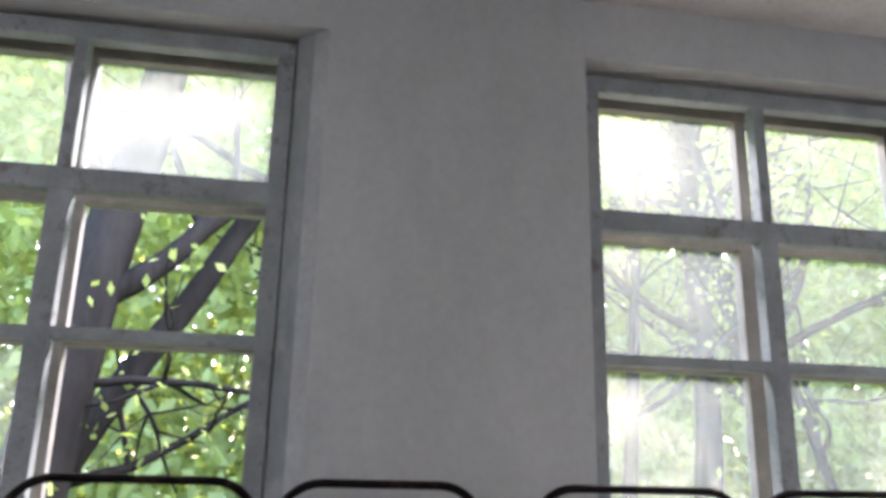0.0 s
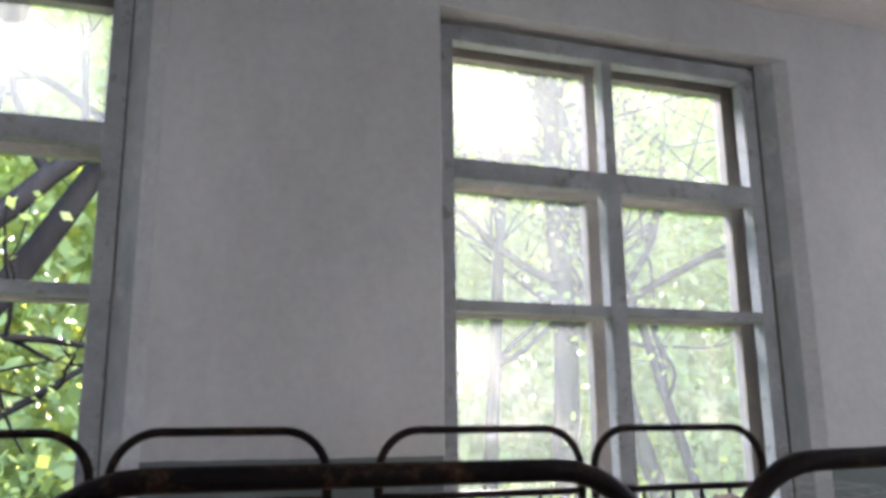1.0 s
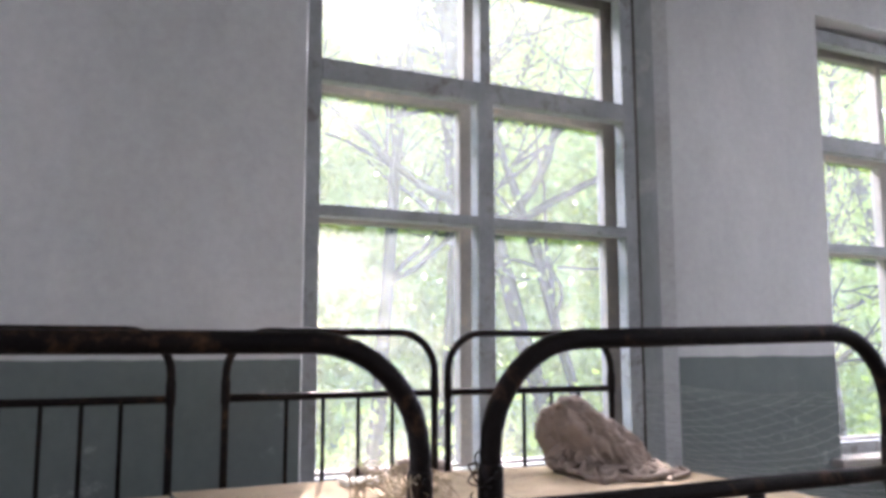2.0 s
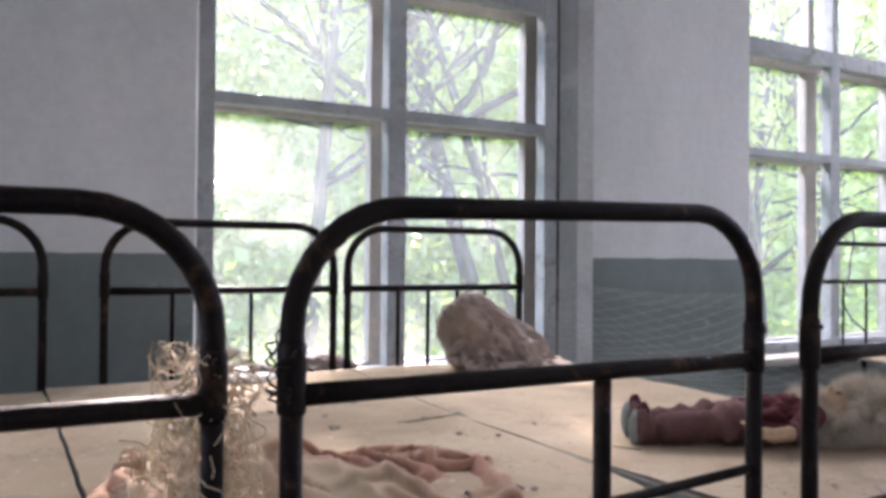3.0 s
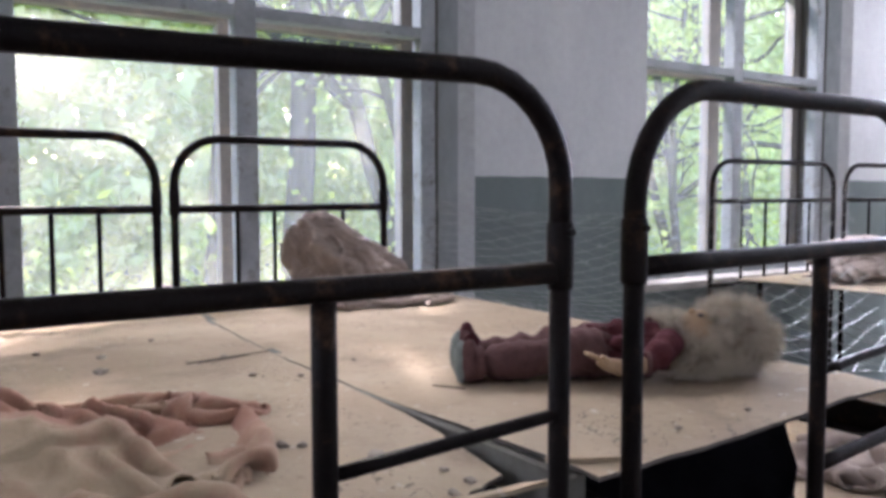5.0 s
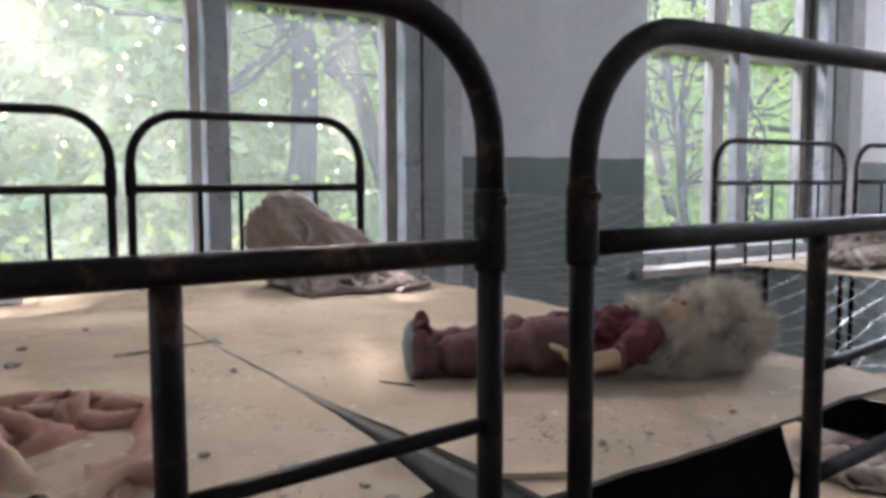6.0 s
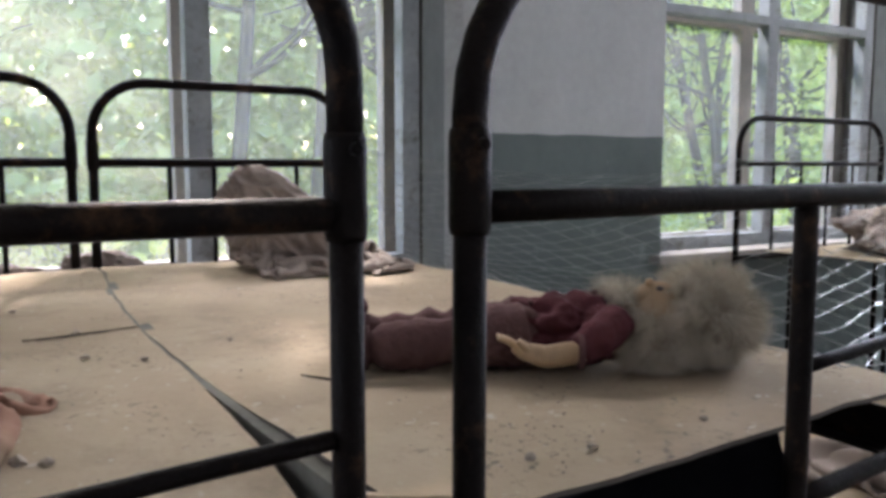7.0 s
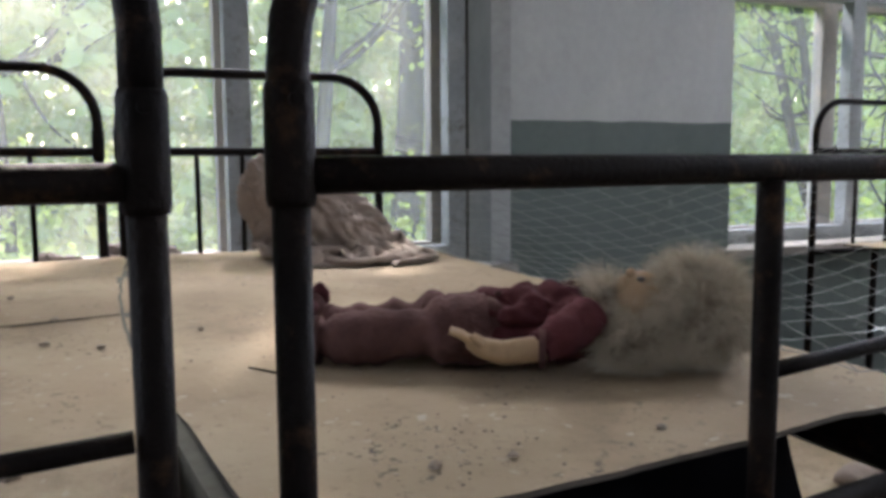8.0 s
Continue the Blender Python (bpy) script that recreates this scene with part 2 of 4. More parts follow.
def build_room():
    bm = bmesh.new()
    box(bm, (XL - 0.3, YB - 0.3, -0.2), (XR + 0.3, BACK_Y, 0.0))
    tagged(part("floor", bm, M_FLOOR), "worn brown painted floor of the dormitory", "floor", kind="structure")
    bm = bmesh.new()
    box(bm, (XL - 0.3, YB - 0.3, CEIL), (XR + 0.3, BACK_Y, CEIL + 0.25))
    tagged(part("ceiling", bm, M_CEIL), "dirty whitewashed ceiling", "ceiling", kind="structure")
    # window wall: spandrel, lintels and piers with splayed reveals
    bm = bmesh.new()
    box(bm, (XL, WALL_Y, 0.0), (XR, BACK_Y, SILL - 0.03))
    box(bm, (XL, WALL_Y, HEAD), (XR, BACK_Y, CEIL))
    edges = [XL]
    for _, x in WINDOWS:
        edges += [x, x + OPEN_W]
    edges.append(XR)
    for i in range(0, len(edges), 2):
        a, b = edges[i], edges[i + 1]
        a_in, b_in = (a + 0.155 if i else a), (b - 0.07 if i + 2 < len(edges) else b)
        a_m, b_m = (a + 0.06 if i else a), (b - 0.05 if i + 2 < len(edges) else b)
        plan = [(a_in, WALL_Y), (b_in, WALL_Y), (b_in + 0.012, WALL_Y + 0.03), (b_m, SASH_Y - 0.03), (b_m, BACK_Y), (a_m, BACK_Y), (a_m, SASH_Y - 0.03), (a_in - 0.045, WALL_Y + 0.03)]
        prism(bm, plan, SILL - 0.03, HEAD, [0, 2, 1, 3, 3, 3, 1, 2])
    tagged(part("wall_north", bm, [M_WALL, M_REVEAL, M_BEAD, M_OUTER_DIM]), "whitewashed window wall with grey-green painted dado", "wall", kind="structure")
    for name, lo, hi in (("wall_west", (XL - 0.3, YB - 0.3, 0), (XL, BACK_Y, CEIL)), ("wall_east", (XR, YB - 0.3, 0), (XR + 0.3, BACK_Y, CEIL)), ("wall_south", (XL, YB - 0.3, 0), (XR, YB, CEIL))):
        bm = bmesh.new()
        box(bm, lo, hi)
        tagged(part(name, bm, M_WALL), "whitewashed plaster wall with grey-green dado", "wall", kind="structure")


RAIL1, RAIL2 = 2.12, 1.68


def build_window(name, x, missing=()):
    w = empty(name, (x, SASH_Y, SILL))
    tagged(w, "old double-sash window, six dusty panes with painted-on haze, peeling paint", "window", kind="structure")
    top, mid = 2.56 - SILL, OPEN_W / 2
    r1, r2 = RAIL1 - SILL, RAIL2 - SILL

    def members(y, d, mull, frame_w, mat, thing):
        def bar(nm, lo, hi, bev=0.004):
            bm = bmesh.new()
            box(bm, (lo[0], y - d / 2, lo[1]), (hi[0], y + d / 2, hi[1]), bev)
            part(nm, bm, mat, thing)
        bar("stile", (-frame_w, 0), (0, top + frame_w))
        bar("stile", (OPEN_W, 0), (OPEN_W + frame_w, top + frame_w))
        bar("top_rail", (0, top), (OPEN_W, top + frame_w))
        bar("bottom_rail", (0, -0.01), (OPEN_W, 0.045))
        bar("transom", (0, r1 - 0.034), (OPEN_W, r1 + 0.034))
        for a, b in ((0, mid - mull / 2), (mid + mull / 2, OPEN_W)):
            bar("glazing_bar", (a, r2 - 0.017), (b, r2 + 0.017), 0.003)
        bar("mullion", (mid - mull / 2, 0.045), (mid + mull / 2, r1 - 0.034))
        bar("mullion", (mid - 0.02, r1 + 0.034), (mid + 0.02, top), 0.003)

    inner, outer = empty("window_frame"), empty("outer_frame")
    inner.parent = outer.parent = w
    members(0.0, 0.05, 0.062, 0.055, M_SASH, inner)
    members(OUT_Y - SASH_Y, 0.045, 0.075, 0.055, M_OUTER, outer)
    bm = bmesh.new()
    box(bm, (-0.12, WALL_Y - SASH_Y - 0.05, -0.032), (OPEN_W + 0.155, BACK_Y - SASH_Y + 0.04, -0.002), 0.006)
    part("window_sill", bm, M_OUTER, w)
    gy = OUT_Y - SASH_Y + 0.006
    rows = [(0.045, r2 - 0.017), (r2 + 0.017, r1 - 0.034), (r1 + 0.034, top)]
    for i, (z0, z1) in enumerate(rows):
        m2 = 0.02 if i == 2 else 0.0375
        for j, (a, b) in enumerate(((0, mid - m2), (mid + m2, OPEN_W))):
            if (i, j) in missing:
                continue
            bm = bmesh.new()
            box(bm, (a, gy, z0), (b, gy + 0.003, z1))
            # middle window's left column: more milk, for the haze of the sunbeam
            ob = part("pane", bm, M_GLASS_HAZE if name == "window_2" and j == 0 else M_GLASS, w)
            ob.visible_shadow = False
    return w


build_room()
for x, watts in zip((WINDOWS[0][1], WINDOWS[4][1]), NORTH_W):
    daylight("daylight_north", look((x + OPEN_W / 2, BACK_Y + 0.02, 1.72), (x + OPEN_W / 2, 0, 1.2)), 1.1, 1.65, watts)
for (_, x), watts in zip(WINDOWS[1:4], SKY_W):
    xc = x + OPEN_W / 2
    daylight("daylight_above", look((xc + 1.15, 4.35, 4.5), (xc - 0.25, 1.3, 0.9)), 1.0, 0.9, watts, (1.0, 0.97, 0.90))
for name, x in WINDOWS:
    build_window(name, x, missing=((1, 1), (0, 1), (1, 0)) if name == "window_1" else ())


# ---- bunk beds ----
TUBE, BED_W, Y0, Y1 = 0.0104, 0.553, 0.722, 2.085
DECK = 0.92


def arch(bm, x0, x1, y, z0, z1, r, corner, skew=0.0, corner_b=None, lift_b=0.0):
    pts = [(x0, y, z0)]
    for k in range(9):
        a = math.pi / 2 * k / 8
        pts.append((x0 + corner - corner * math.cos(a), y, z1 - corner + corner * math.sin(a)))
    for k in range(9):
        a = math.pi / 2 * (1 - k / 8)
        c = corner_b or corner
        pts.append((x1 - c + c * math.cos(a), y, z1 + lift_b - c + c * math.sin(a)))
    pts.append((x1, y, z0))
    sweep(bm, [(px, py + skew * (px - x0), pz) for px, py, pz in pts], r, 14)


def tube(name, a, b, r, parent, mat=M_TUBE, sides=12, label=""):
    bm = bmesh.new()
    d = Vector(b) - Vector(a)
    sweep(bm, [Vector(a) + d * k / 6 for k in range(7)], r, sides)
    return part(name, bm, mat, parent, label, smooth=True)


def bed_end(bed, w, y, near, rise, x0=0.0, skew=0.0, top_rise=0.0, corners=(0.105, 0.105), lift_b=0.0):
    """One end: arch on sleeved posts, cross rail, bars; skew turns it a little in plan."""
    rail, top = 1.113 + rise, 1.274 + rise + top_rise

    def at(px, pz):
        return (px, y + skew * (px - x0), pz)

    bm = bmesh.new()
    arch(bm, x0, x0 + w, y, 1.13 + rise, top, TUBE, corners[0], skew, corners[1], lift_b)
    part("arch", bm, M_TUBE, bed, smooth=True)
    for x in (x0, x0 + w):
        post = tube("post", at(x, 0.0), at(x, 1.135 + rise), TUBE * 0.93, bed)
        bm = bmesh.new()
        sweep(bm, [at(x, z + rise) for z in (1.098, 1.102, 1.153, 1.157)], [TUBE * 1.08, TUBE * 1.17, TUBE * 1.17, TUBE * 1.08], 14)
        part("sleeve", bm, M_TUBE, post, smooth=True)
        bm = bmesh.new()
        px, py, pz = at(x, 1.148 + rise)
        sweep(bm, [(px, py - TUBE * 1.1, pz), (px, py - TUBE * 1.55, pz)], 0.0035, 8)
        part("rivet", bm, M_TUBE, post)
        bm = bmesh.new()
        sweep(bm, [at(x, 0.0), at(x, 0.03)], TUBE * 1.3, 12)
        part("foot_cap", bm, M_TUBE, post)
    tube("cross_rail", at(x0 + TUBE, rail), at(x0 + w - TUBE, rail), 0.0096, bed)
    if not near:
        tube("bed_rail", at(x0 + TUBE, 0.875), at(x0 + w - TUBE, 0.875), TUBE * 0.92, bed)
    tube("lower_rail", at(x0 + TUBE, 0.33), at(x0 + w - TUBE, 0.33), TUBE * 0.92, bed)
    if near:
        bx = x0 + w * 0.592
        tube("bed_rail", at(x0 + TUBE, 0.70), at(x0 + w - TUBE, 0.70), TUBE * 0.92, bed)
        tube("bar", at(bx, 0.71), at(bx, rail - 0.008), 0.0095, bed)
        tube("short_rail", at(bx + 0.01, 0.866), at(x0 + w - TUBE, 0.872), 0.0085, bed)
        tube("short_rail", at(bx + 0.01, 0.977), at(x0 + w - TUBE, 0.987), 0.0058, bed)
    else:
        for f in (0.27, 0.44, 0.61, 0.78):
            tube("bar", at(x0 + w * f, 0.888), at(x0 + w * f, rail - 0.008), 0.0055, bed, sides=8)


def bunk_bed(x, w=BED_W, near=Y0, far=Y1, rise=0.0, far_x=0.0, far_w=None, skew=0.0, top_rise=0.0, corners=(0.105, 0.105), lift_b=0.0):
    bed = empty("bunk_bed", (x, 0, 0))
    bed_end(bed, w, near, True, rise, 0.0, skew, top_rise, corners, lift_b)
    bed_end(bed, far_w or w, far, False, 0.033, far_x)
    for z in (0.875, 0.33):
        for sx in (0.0, w):
            bm = bmesh.new()
            s = 1 if sx == 0 else -1
            ny = near + skew * sx + TUBE
            box(bm, (min(sx, sx + s * 0.003), ny, z - 0.02), (max(sx, sx + s * 0.003), far - TUBE, z + 0.02))
            box(bm, (min(sx, sx + s * 0.025), ny, z - 0.0232), (max(sx, sx + s * 0.025), far - TUBE, z - 0.0202))
            part("side_rail", bm, M_TUBE, bed)
    return tagged(bed, "dark rusty tubular steel child's bunk bed", "bed", "row of bunk beds")


bunk_bed(-0.43)
bunk_bed(0.153, 0.557, near=0.755, rise=-0.007, far_x=0.01, far_w=0.49)
bunk_bed(0.766, 0.560, far_x=0.014, far_w=0.556, skew=0.018, top_rise=-0.003, corners=(0.105, 0.092), lift_b=0.008)
bunk_bed(1.390, 0.559, near=0.706, far_x=-0.014, far_w=0.545, rise=0.003, skew=0.073, top_rise=0.003, corners=(0.112, 0.105), lift_b=0.004)


def sunk(x, y):
    """How far the middle sheet hangs down towards its broken near corner."""
    return 0.028 * max(0.0, 1 - (y - 0.742) / 0.28) ** 1.2 * min(1.0, max(0.0, (x - 0.75) / 0.45))


def deck(x, y):
    """Height of the boards' upper face."""
    return 0.918 + 0.0137 * (y - 0.742) - (sunk(x, y) if x < 1.355 else 0.0)


def board(name, x0, x1, y0, y1, z, label, sag=None, far_rise=0.018, seed=0.0, skew=0.0, broken=0.0, bow=0.0, bow_b=0.0):
    """A thin sheet with uneven edges; sag lowers it, skew turns the near edge, broken frays it, bow hollows the long edge at x0, bow_b follows it at x1."""
    nx, ny, th = 48, 72, 0.0045
    bm = bmesh.new()
    top, bot = [], []
    for j in range(ny + 1):
        for i in range(nx + 1):
            u, v = i / nx, j / ny
            x = x0 + (x1 - x0) * u
            near = y0 + skew * (x - x0) + broken * (0.02 * abs(fbm(x * 30, seed)) + 0.085 * max(0.0, (u - 0.62) / 0.38))
            y = near + (y1 - near) * v
            x -= bow * (1 - u) * math.sin(math.pi * min(1.0, max(0.0, (y - 0.8) / 1.2)))
            if bow_b:
                x -= u ** 3 * (bow_b * math.sin(math.pi * min(1.0, max(0.0, (y - 0.8) / 1.2))) + 0.034 * max(0.0, 1 - (y - 0.8) / 0.42) ** 1.2)
            if i in (0, nx):
                x += 0.003 * fbm(7.0, y * 9)
            if j in (0, ny):
                y += 0.006 * fbm(x * 9, seed + 4)
            h = z + far_rise * (y - y0) / (y1 - y0) + 0.003 * fbm(x * 3 + seed, y * 3)
            h -= sag(x, y) if sag else 0.0
            top.append(bm.verts.new((x, y, h)))
            bot.append(bm.verts.new((x, y, h - th)))
    W = nx + 1
    for j in range(ny):
        for i in range(nx):
            k = j * W + i
            bm.faces.new((top[k], top[k + 1], top[k + W + 1], top[k + W]))
            bm.faces.new((bot[k], bot[k + W], bot[k + W + 1], bot[k + 1]))
    rim = [(i, i + 1) for i in range(nx)] + [(ny * W + i, ny * W + i + 1) for i in range(nx)] + [(j * W, j * W + W) for j in range(ny)] + [(j * W + nx, j * W + W + nx) for j in range(ny)]
    for a, b in rim:
        bm.faces.new((top[a], top[b], bot[b], bot[a])).material_index = 1
    return tagged(part(name, bm, [M_BOARD, M_BOARD_EDGE]), label, "board")


board("bed_board", 0.66, 1.3735, 0.742, 2.07, 0.918, "dusty beige hardboard sheet with a splintered corner on bunk beds", sag=sunk, seed=1.0, broken=1.0, bow_b=0.036)
right_board = board("bed_board", 1.378, 1.985, 0.734, 2.07, 0.918, "dusty beige hardboard sheet with a grey batten on a bunk bed", seed=7.0, skew=0.065, bow=0.036)
bm = bmesh.new()
rows = []
for k in range(31):
    y = 0.76 + 1.29 * k / 30
    xa, h = 1.364 - 0.030 * math.sin(math.pi * min(1.0, max(0.0, (y - 0.8) / 1.2))), deck(1.4, y) - 0.0012 - 0.005 * max(0.0, 1 - (y - 0.76) / 0.3)
    rows.append([bm.verts.new(p) for p in ((xa, y, h - 0.048), (xa + 0.022, y, h - 0.048), (xa + 0.022, y, h), (xa, y, h))])
for a, b in zip(rows, rows[1:]):
    for k in range(4):
        bm.faces.new((a[k], a[(k + 1) % 4], b[(k + 1) % 4], b[k]))
bm.faces.new(rows[0])
bm.faces.new(rows[-1][::-1])
part("batten", bm, M_BATTEN, right_board, "grey wooden batten")


# ---- outside ----
def quad(bm, c, n, up, w, h):
    r = n.cross(up).normalized() * w / 2
    u = up * h / 2
    vs = [bm.verts.new(c - u), bm.verts.new(c + r * 1.0), bm.verts.new(c + u), bm.verts.new(c - r)]
    bm.faces.new(vs)


def rnd_unit(rng):
    while True:
        v = Vector((rng.uniform(-1, 1), rng.uniform(-1, 1), rng.uniform(-1, 1)))
        if 0.05 < v.length < 1:
            return v.normalized()


def canopy_gap(p, rng):
    """The clearing in the canopy through which the sun reaches the middle window."""
    dy = p.y - 2.4
    near = abs(p.x - 1.6 - 0.364 * dy) < 1.05 + 0.4 * fbm(p.y * 0.5, p.z * 0.5, 8)
    return near and p.z > 0.3 + 0.774 * dy and rng.random() > 0.5


def leaves_mesh(name, centres, rng, size, mat, parent=None):
    verts, faces = [], []
    for c in centres:
        n = rnd_unit(rng)
        t = n.orthogonal().normalized()
        t.rotate(Matrix.Rotation(rng.uniform(0, 6.28), 3, n))
        s = n.cross(t)
        L = size * rng.uniform(0.6, 1.3)
        k = len(verts)
        verts += [c - t * L * 0.5, c + s * L * 0.28, c + t * L * 0.5, c - s * L * 0.28]
        faces.append((k, k + 1, k + 2, k + 3))
    me = bpy.data.meshes.new(name)
    me.from_pydata([tuple(v) for v in verts], [], faces)
    me.materials.append(mat)
    ob = new(name, me)
    if parent is not None:
        ob.parent = parent
    return ob


def limb(bm, rng, p, d, length, r, depth, tips, bend=0.25):
    pts, rs = [p.copy()], [r]
    n = 7
    for k in range(n):
        d = (d + rnd_unit(rng) * bend + Vector((0, 0, 0.05))).normalized()
        p = p + d * length / n
        pts.append(p.copy())
        rs.append(r * (1 - 0.62 * (k + 1) / n))
    sweep(bm, pts, rs, 8 if r > 0.05 else 5, cap=False)
    tips += pts[3:]
    if depth:
        for _ in range(rng.randint(2, 4)):
            k = rng.randint(2, n)
            side = rnd_unit(rng)
            limb(bm, rng, pts[k], (d * 0.6 + side * 0.9 + Vector((0, 0, 0.25))).normalized(), length * rng.uniform(0.45, 0.7), rs[k] * 0.62, depth - 1, tips, bend)


def tree(base, way, height, r, seed, leaves, label, boughs=(), first=4):
    rng = random.Random(seed)
    t = empty("tree", base)
    tips = []
    bm = bmesh.new()
    p, d = Vector((0, 0, -0.1)), Vector(way).normalized()
    pts, rs = [], []
    n = 14
    for k in range(n + 1):
        pts.append(p.copy())
        rs.append(r * (1.25 if k == 0 else 1) * (1 - 0.7 * k / n))
        d = (d + rnd_unit(rng) * 0.07).normalized()
        p = p + d * height / n
    sweep(bm, pts, rs, 12, cap=False)
    part("trunk", bm, M_BARK, t, smooth=True)
    bm = bmesh.new()
    for f, way2, ln, rr in boughs:
        limb(bm, rng, pts[int(f * n)], Vector(way2).normalized(), ln, rr, 2, tips, 0.2)
    for k in range(first, n + 1):
        for _ in range(2):
            side = rnd_unit(rng)
            side.z = abs(side.z) * 0.5
            limb(bm, rng, pts[k], side.normalized(), height * rng.uniform(0.16, 0.3), rs[k] * 0.5, 1, tips)
    part("branch", bm, M_BARK, t, smooth=True)
    cs = []
    for _ in range(leaves):
        q = rng.choice(tips)
        q = q + rnd_unit(rng) * abs(rng.gauss(0, 0.32))
        if not canopy_gap(q + Vector(base), rng):
            cs.append(q)
    leaves_mesh("crown", cs, rng, 0.075, M_LEAF, t)
    return tagged(t, label, "tree")


def outside():
    bm = bmesh.new()
    n = 24
    vs = {}
    for j in range(n + 1):
        for i in range(n + 1):
            a, b = (i / n * 2 - 1), (j / n)
            x, y = 2 + a * abs(a) * 900, BACK_Y + b * b * 1500
            vs[i, j] = bm.verts.new((x, y, -0.55 + (0.15 * fbm(x * 0.2, y * 0.2) if b < 0.3 else 0) + min(3.0, 0.05 * max(0, y - 8))))
    for j in range(n):
        for i in range(n):
            bm.faces.new((vs[i, j], vs[i + 1, j], vs[i + 1, j + 1], vs[i, j + 1]))
    tagged(part("ground", bm, M_GROUND), "overgrown grassy ground outside the windows", "ground", kind="structure")
    bm = bmesh.new()
    box(bm, (-900, -1400, -0.6), (900, BACK_Y - 0.02, -0.56))
    tagged(part("pavement", bm, M_GROUND), "overgrown ground round the building", "ground", kind="structure")
    tree((-1.52, 5.6, -0.5), (0.10, 0.02, 1), 8.5, 0.27, 3, 450, "thick dark leaning tree close to the building", boughs=((0.36, (0.9, 0.0, 0.42), 2.2, 0.10), (0.29, (0.9, 0.1, 0.22), 1.5, 0.04), (0.45, (-0.5, 0, 0.8), 2.5, 0.1)), first=9)
    tree((-2.58, 6.5, -0.5), (0.68, 0.0, 1), 7.5, 0.15, 29, 450, "leaning forked tree beside a thicker one", boughs=((0.3, (0.9, 0.1, 0.05), 1.8, 0.05),), first=9)
    tree((4.35, 8.2, -0.5), (0.01, 0.02, 1), 10, 0.17, 5, 5000, "straight slender woodland tree in leaf")
    tree((6.3, 9.0, -0.5), (-0.2, 0.0, 1), 10, 0.13, 8, 5000, "leaning slender woodland tree in leaf")
    tree((3.1, 7.6, -0.5), (0.22, 0.1, 1), 9, 0.09, 11, 3500, "thin leaning young tree in leaf")
    tree((9.6, 7.4, -0.5), (-0.15, 0.1, 1), 8, 0.08, 13, 4500, "thin young tree in leaf")
    tree((8.0, 6.2, -0.5), (0.2, 0.1, 1), 6, 0.06, 17, 3500, "thin young tree in leaf")
    tree((8.98, 7.0, -0.5), (-0.17, 0.0, 1), 6, 0.055, 41, 900, "thin forked sapling in leaf", boughs=((0.3, (-0.1, 0, 1), 2.5, 0.03), (0.38, (-0.5, 0, 0.9), 1.5, 0.02)))
    tree((5.9, 7.5, -0.5), (-0.27, 0.0, 1), 8, 0.07, 43, 1200, "thin leaning young tree in leaf", boughs=((0.3, (-0.25, 0, 1), 2.5, 0.03),))
    tree((12.5, 8.5, -0.5), (0.0, 0.1, 1), 9, 0.14, 19, 4500, "slender woodland tree in leaf")
    tree((0.6, 9.5, -0.5), (0.05, 0.1, 1), 9, 0.13, 23, 4500, "slender woodland tree in leaf")
    rng = random.Random(77)
    cs = []
    while len(cs) < 320000:
        x, y, z = rng.uniform(-14, 32), rng.uniform(9, 25), rng.uniform(-0.6, 17)
        low = z < 1.3 + 0.70 * (y - 2.4)
        if fbm(x * 0.45, y * 0.45, z * 0.6) + 0.25 * fbm(x * 2, y * 2, z * 2) > (-0.45 if low else -0.38 + 0.02 * z) and not canopy_gap(Vector((x, y, z)), rng):
            cs.append(Vector((x, y, z)))
    behind = []
    while len(behind) < 26000:
        x, y, z = rng.uniform(-20, 40), rng.uniform(25, 29), rng.uniform(-0.5, 16.5)
        behind.append(Vector((x, y, z)))
    tagged(leaves_mesh("deep_woods", behind, rng, 0.8, M_LEAF_FAR), "dense shaded green depth of the woods", "foliage", kind="stuff")
    tagged(leaves_mesh("far_woods", cs, rng, 0.255, M_LEAF_FAR), "sunlit green foliage of the woods", "foliage", kind="stuff")
    cs = []
    while len(cs) < 45000:
        x, y = rng.uniform(-9, 20), rng.uniform(4.0, 12)
        z = -0.5 + abs(rng.gauss(0, 0.55)) + max(0, fbm(x * 0.7, y * 0.7)) * 1.6 * rng.random()
        if fbm(x * 0.9, y * 0.9, 3) > -0.1:
            cs.append(Vector((x, y, z)))
    tagged(leaves_mesh("undergrowth", cs, rng, 0.105, M_LEAF), "bright green undergrowth and shrubs", "foliage", kind="stuff")


outside()


M_TWIG = surface("dry_twig", (0.06, 0.045, 0.03), (0.11, 0.085, 0.06), 30, 0.9, 200, 0.0004)
# near-black cloth that stands for the shade under the bunk boards
M_SHADECLOTH = surface("under_bunk_shade_cloth", (0.012, 0.012, 0.016), (0.025, 0.025, 0.03), 8, 0.95, 300, 0.0008, spec=0.1)


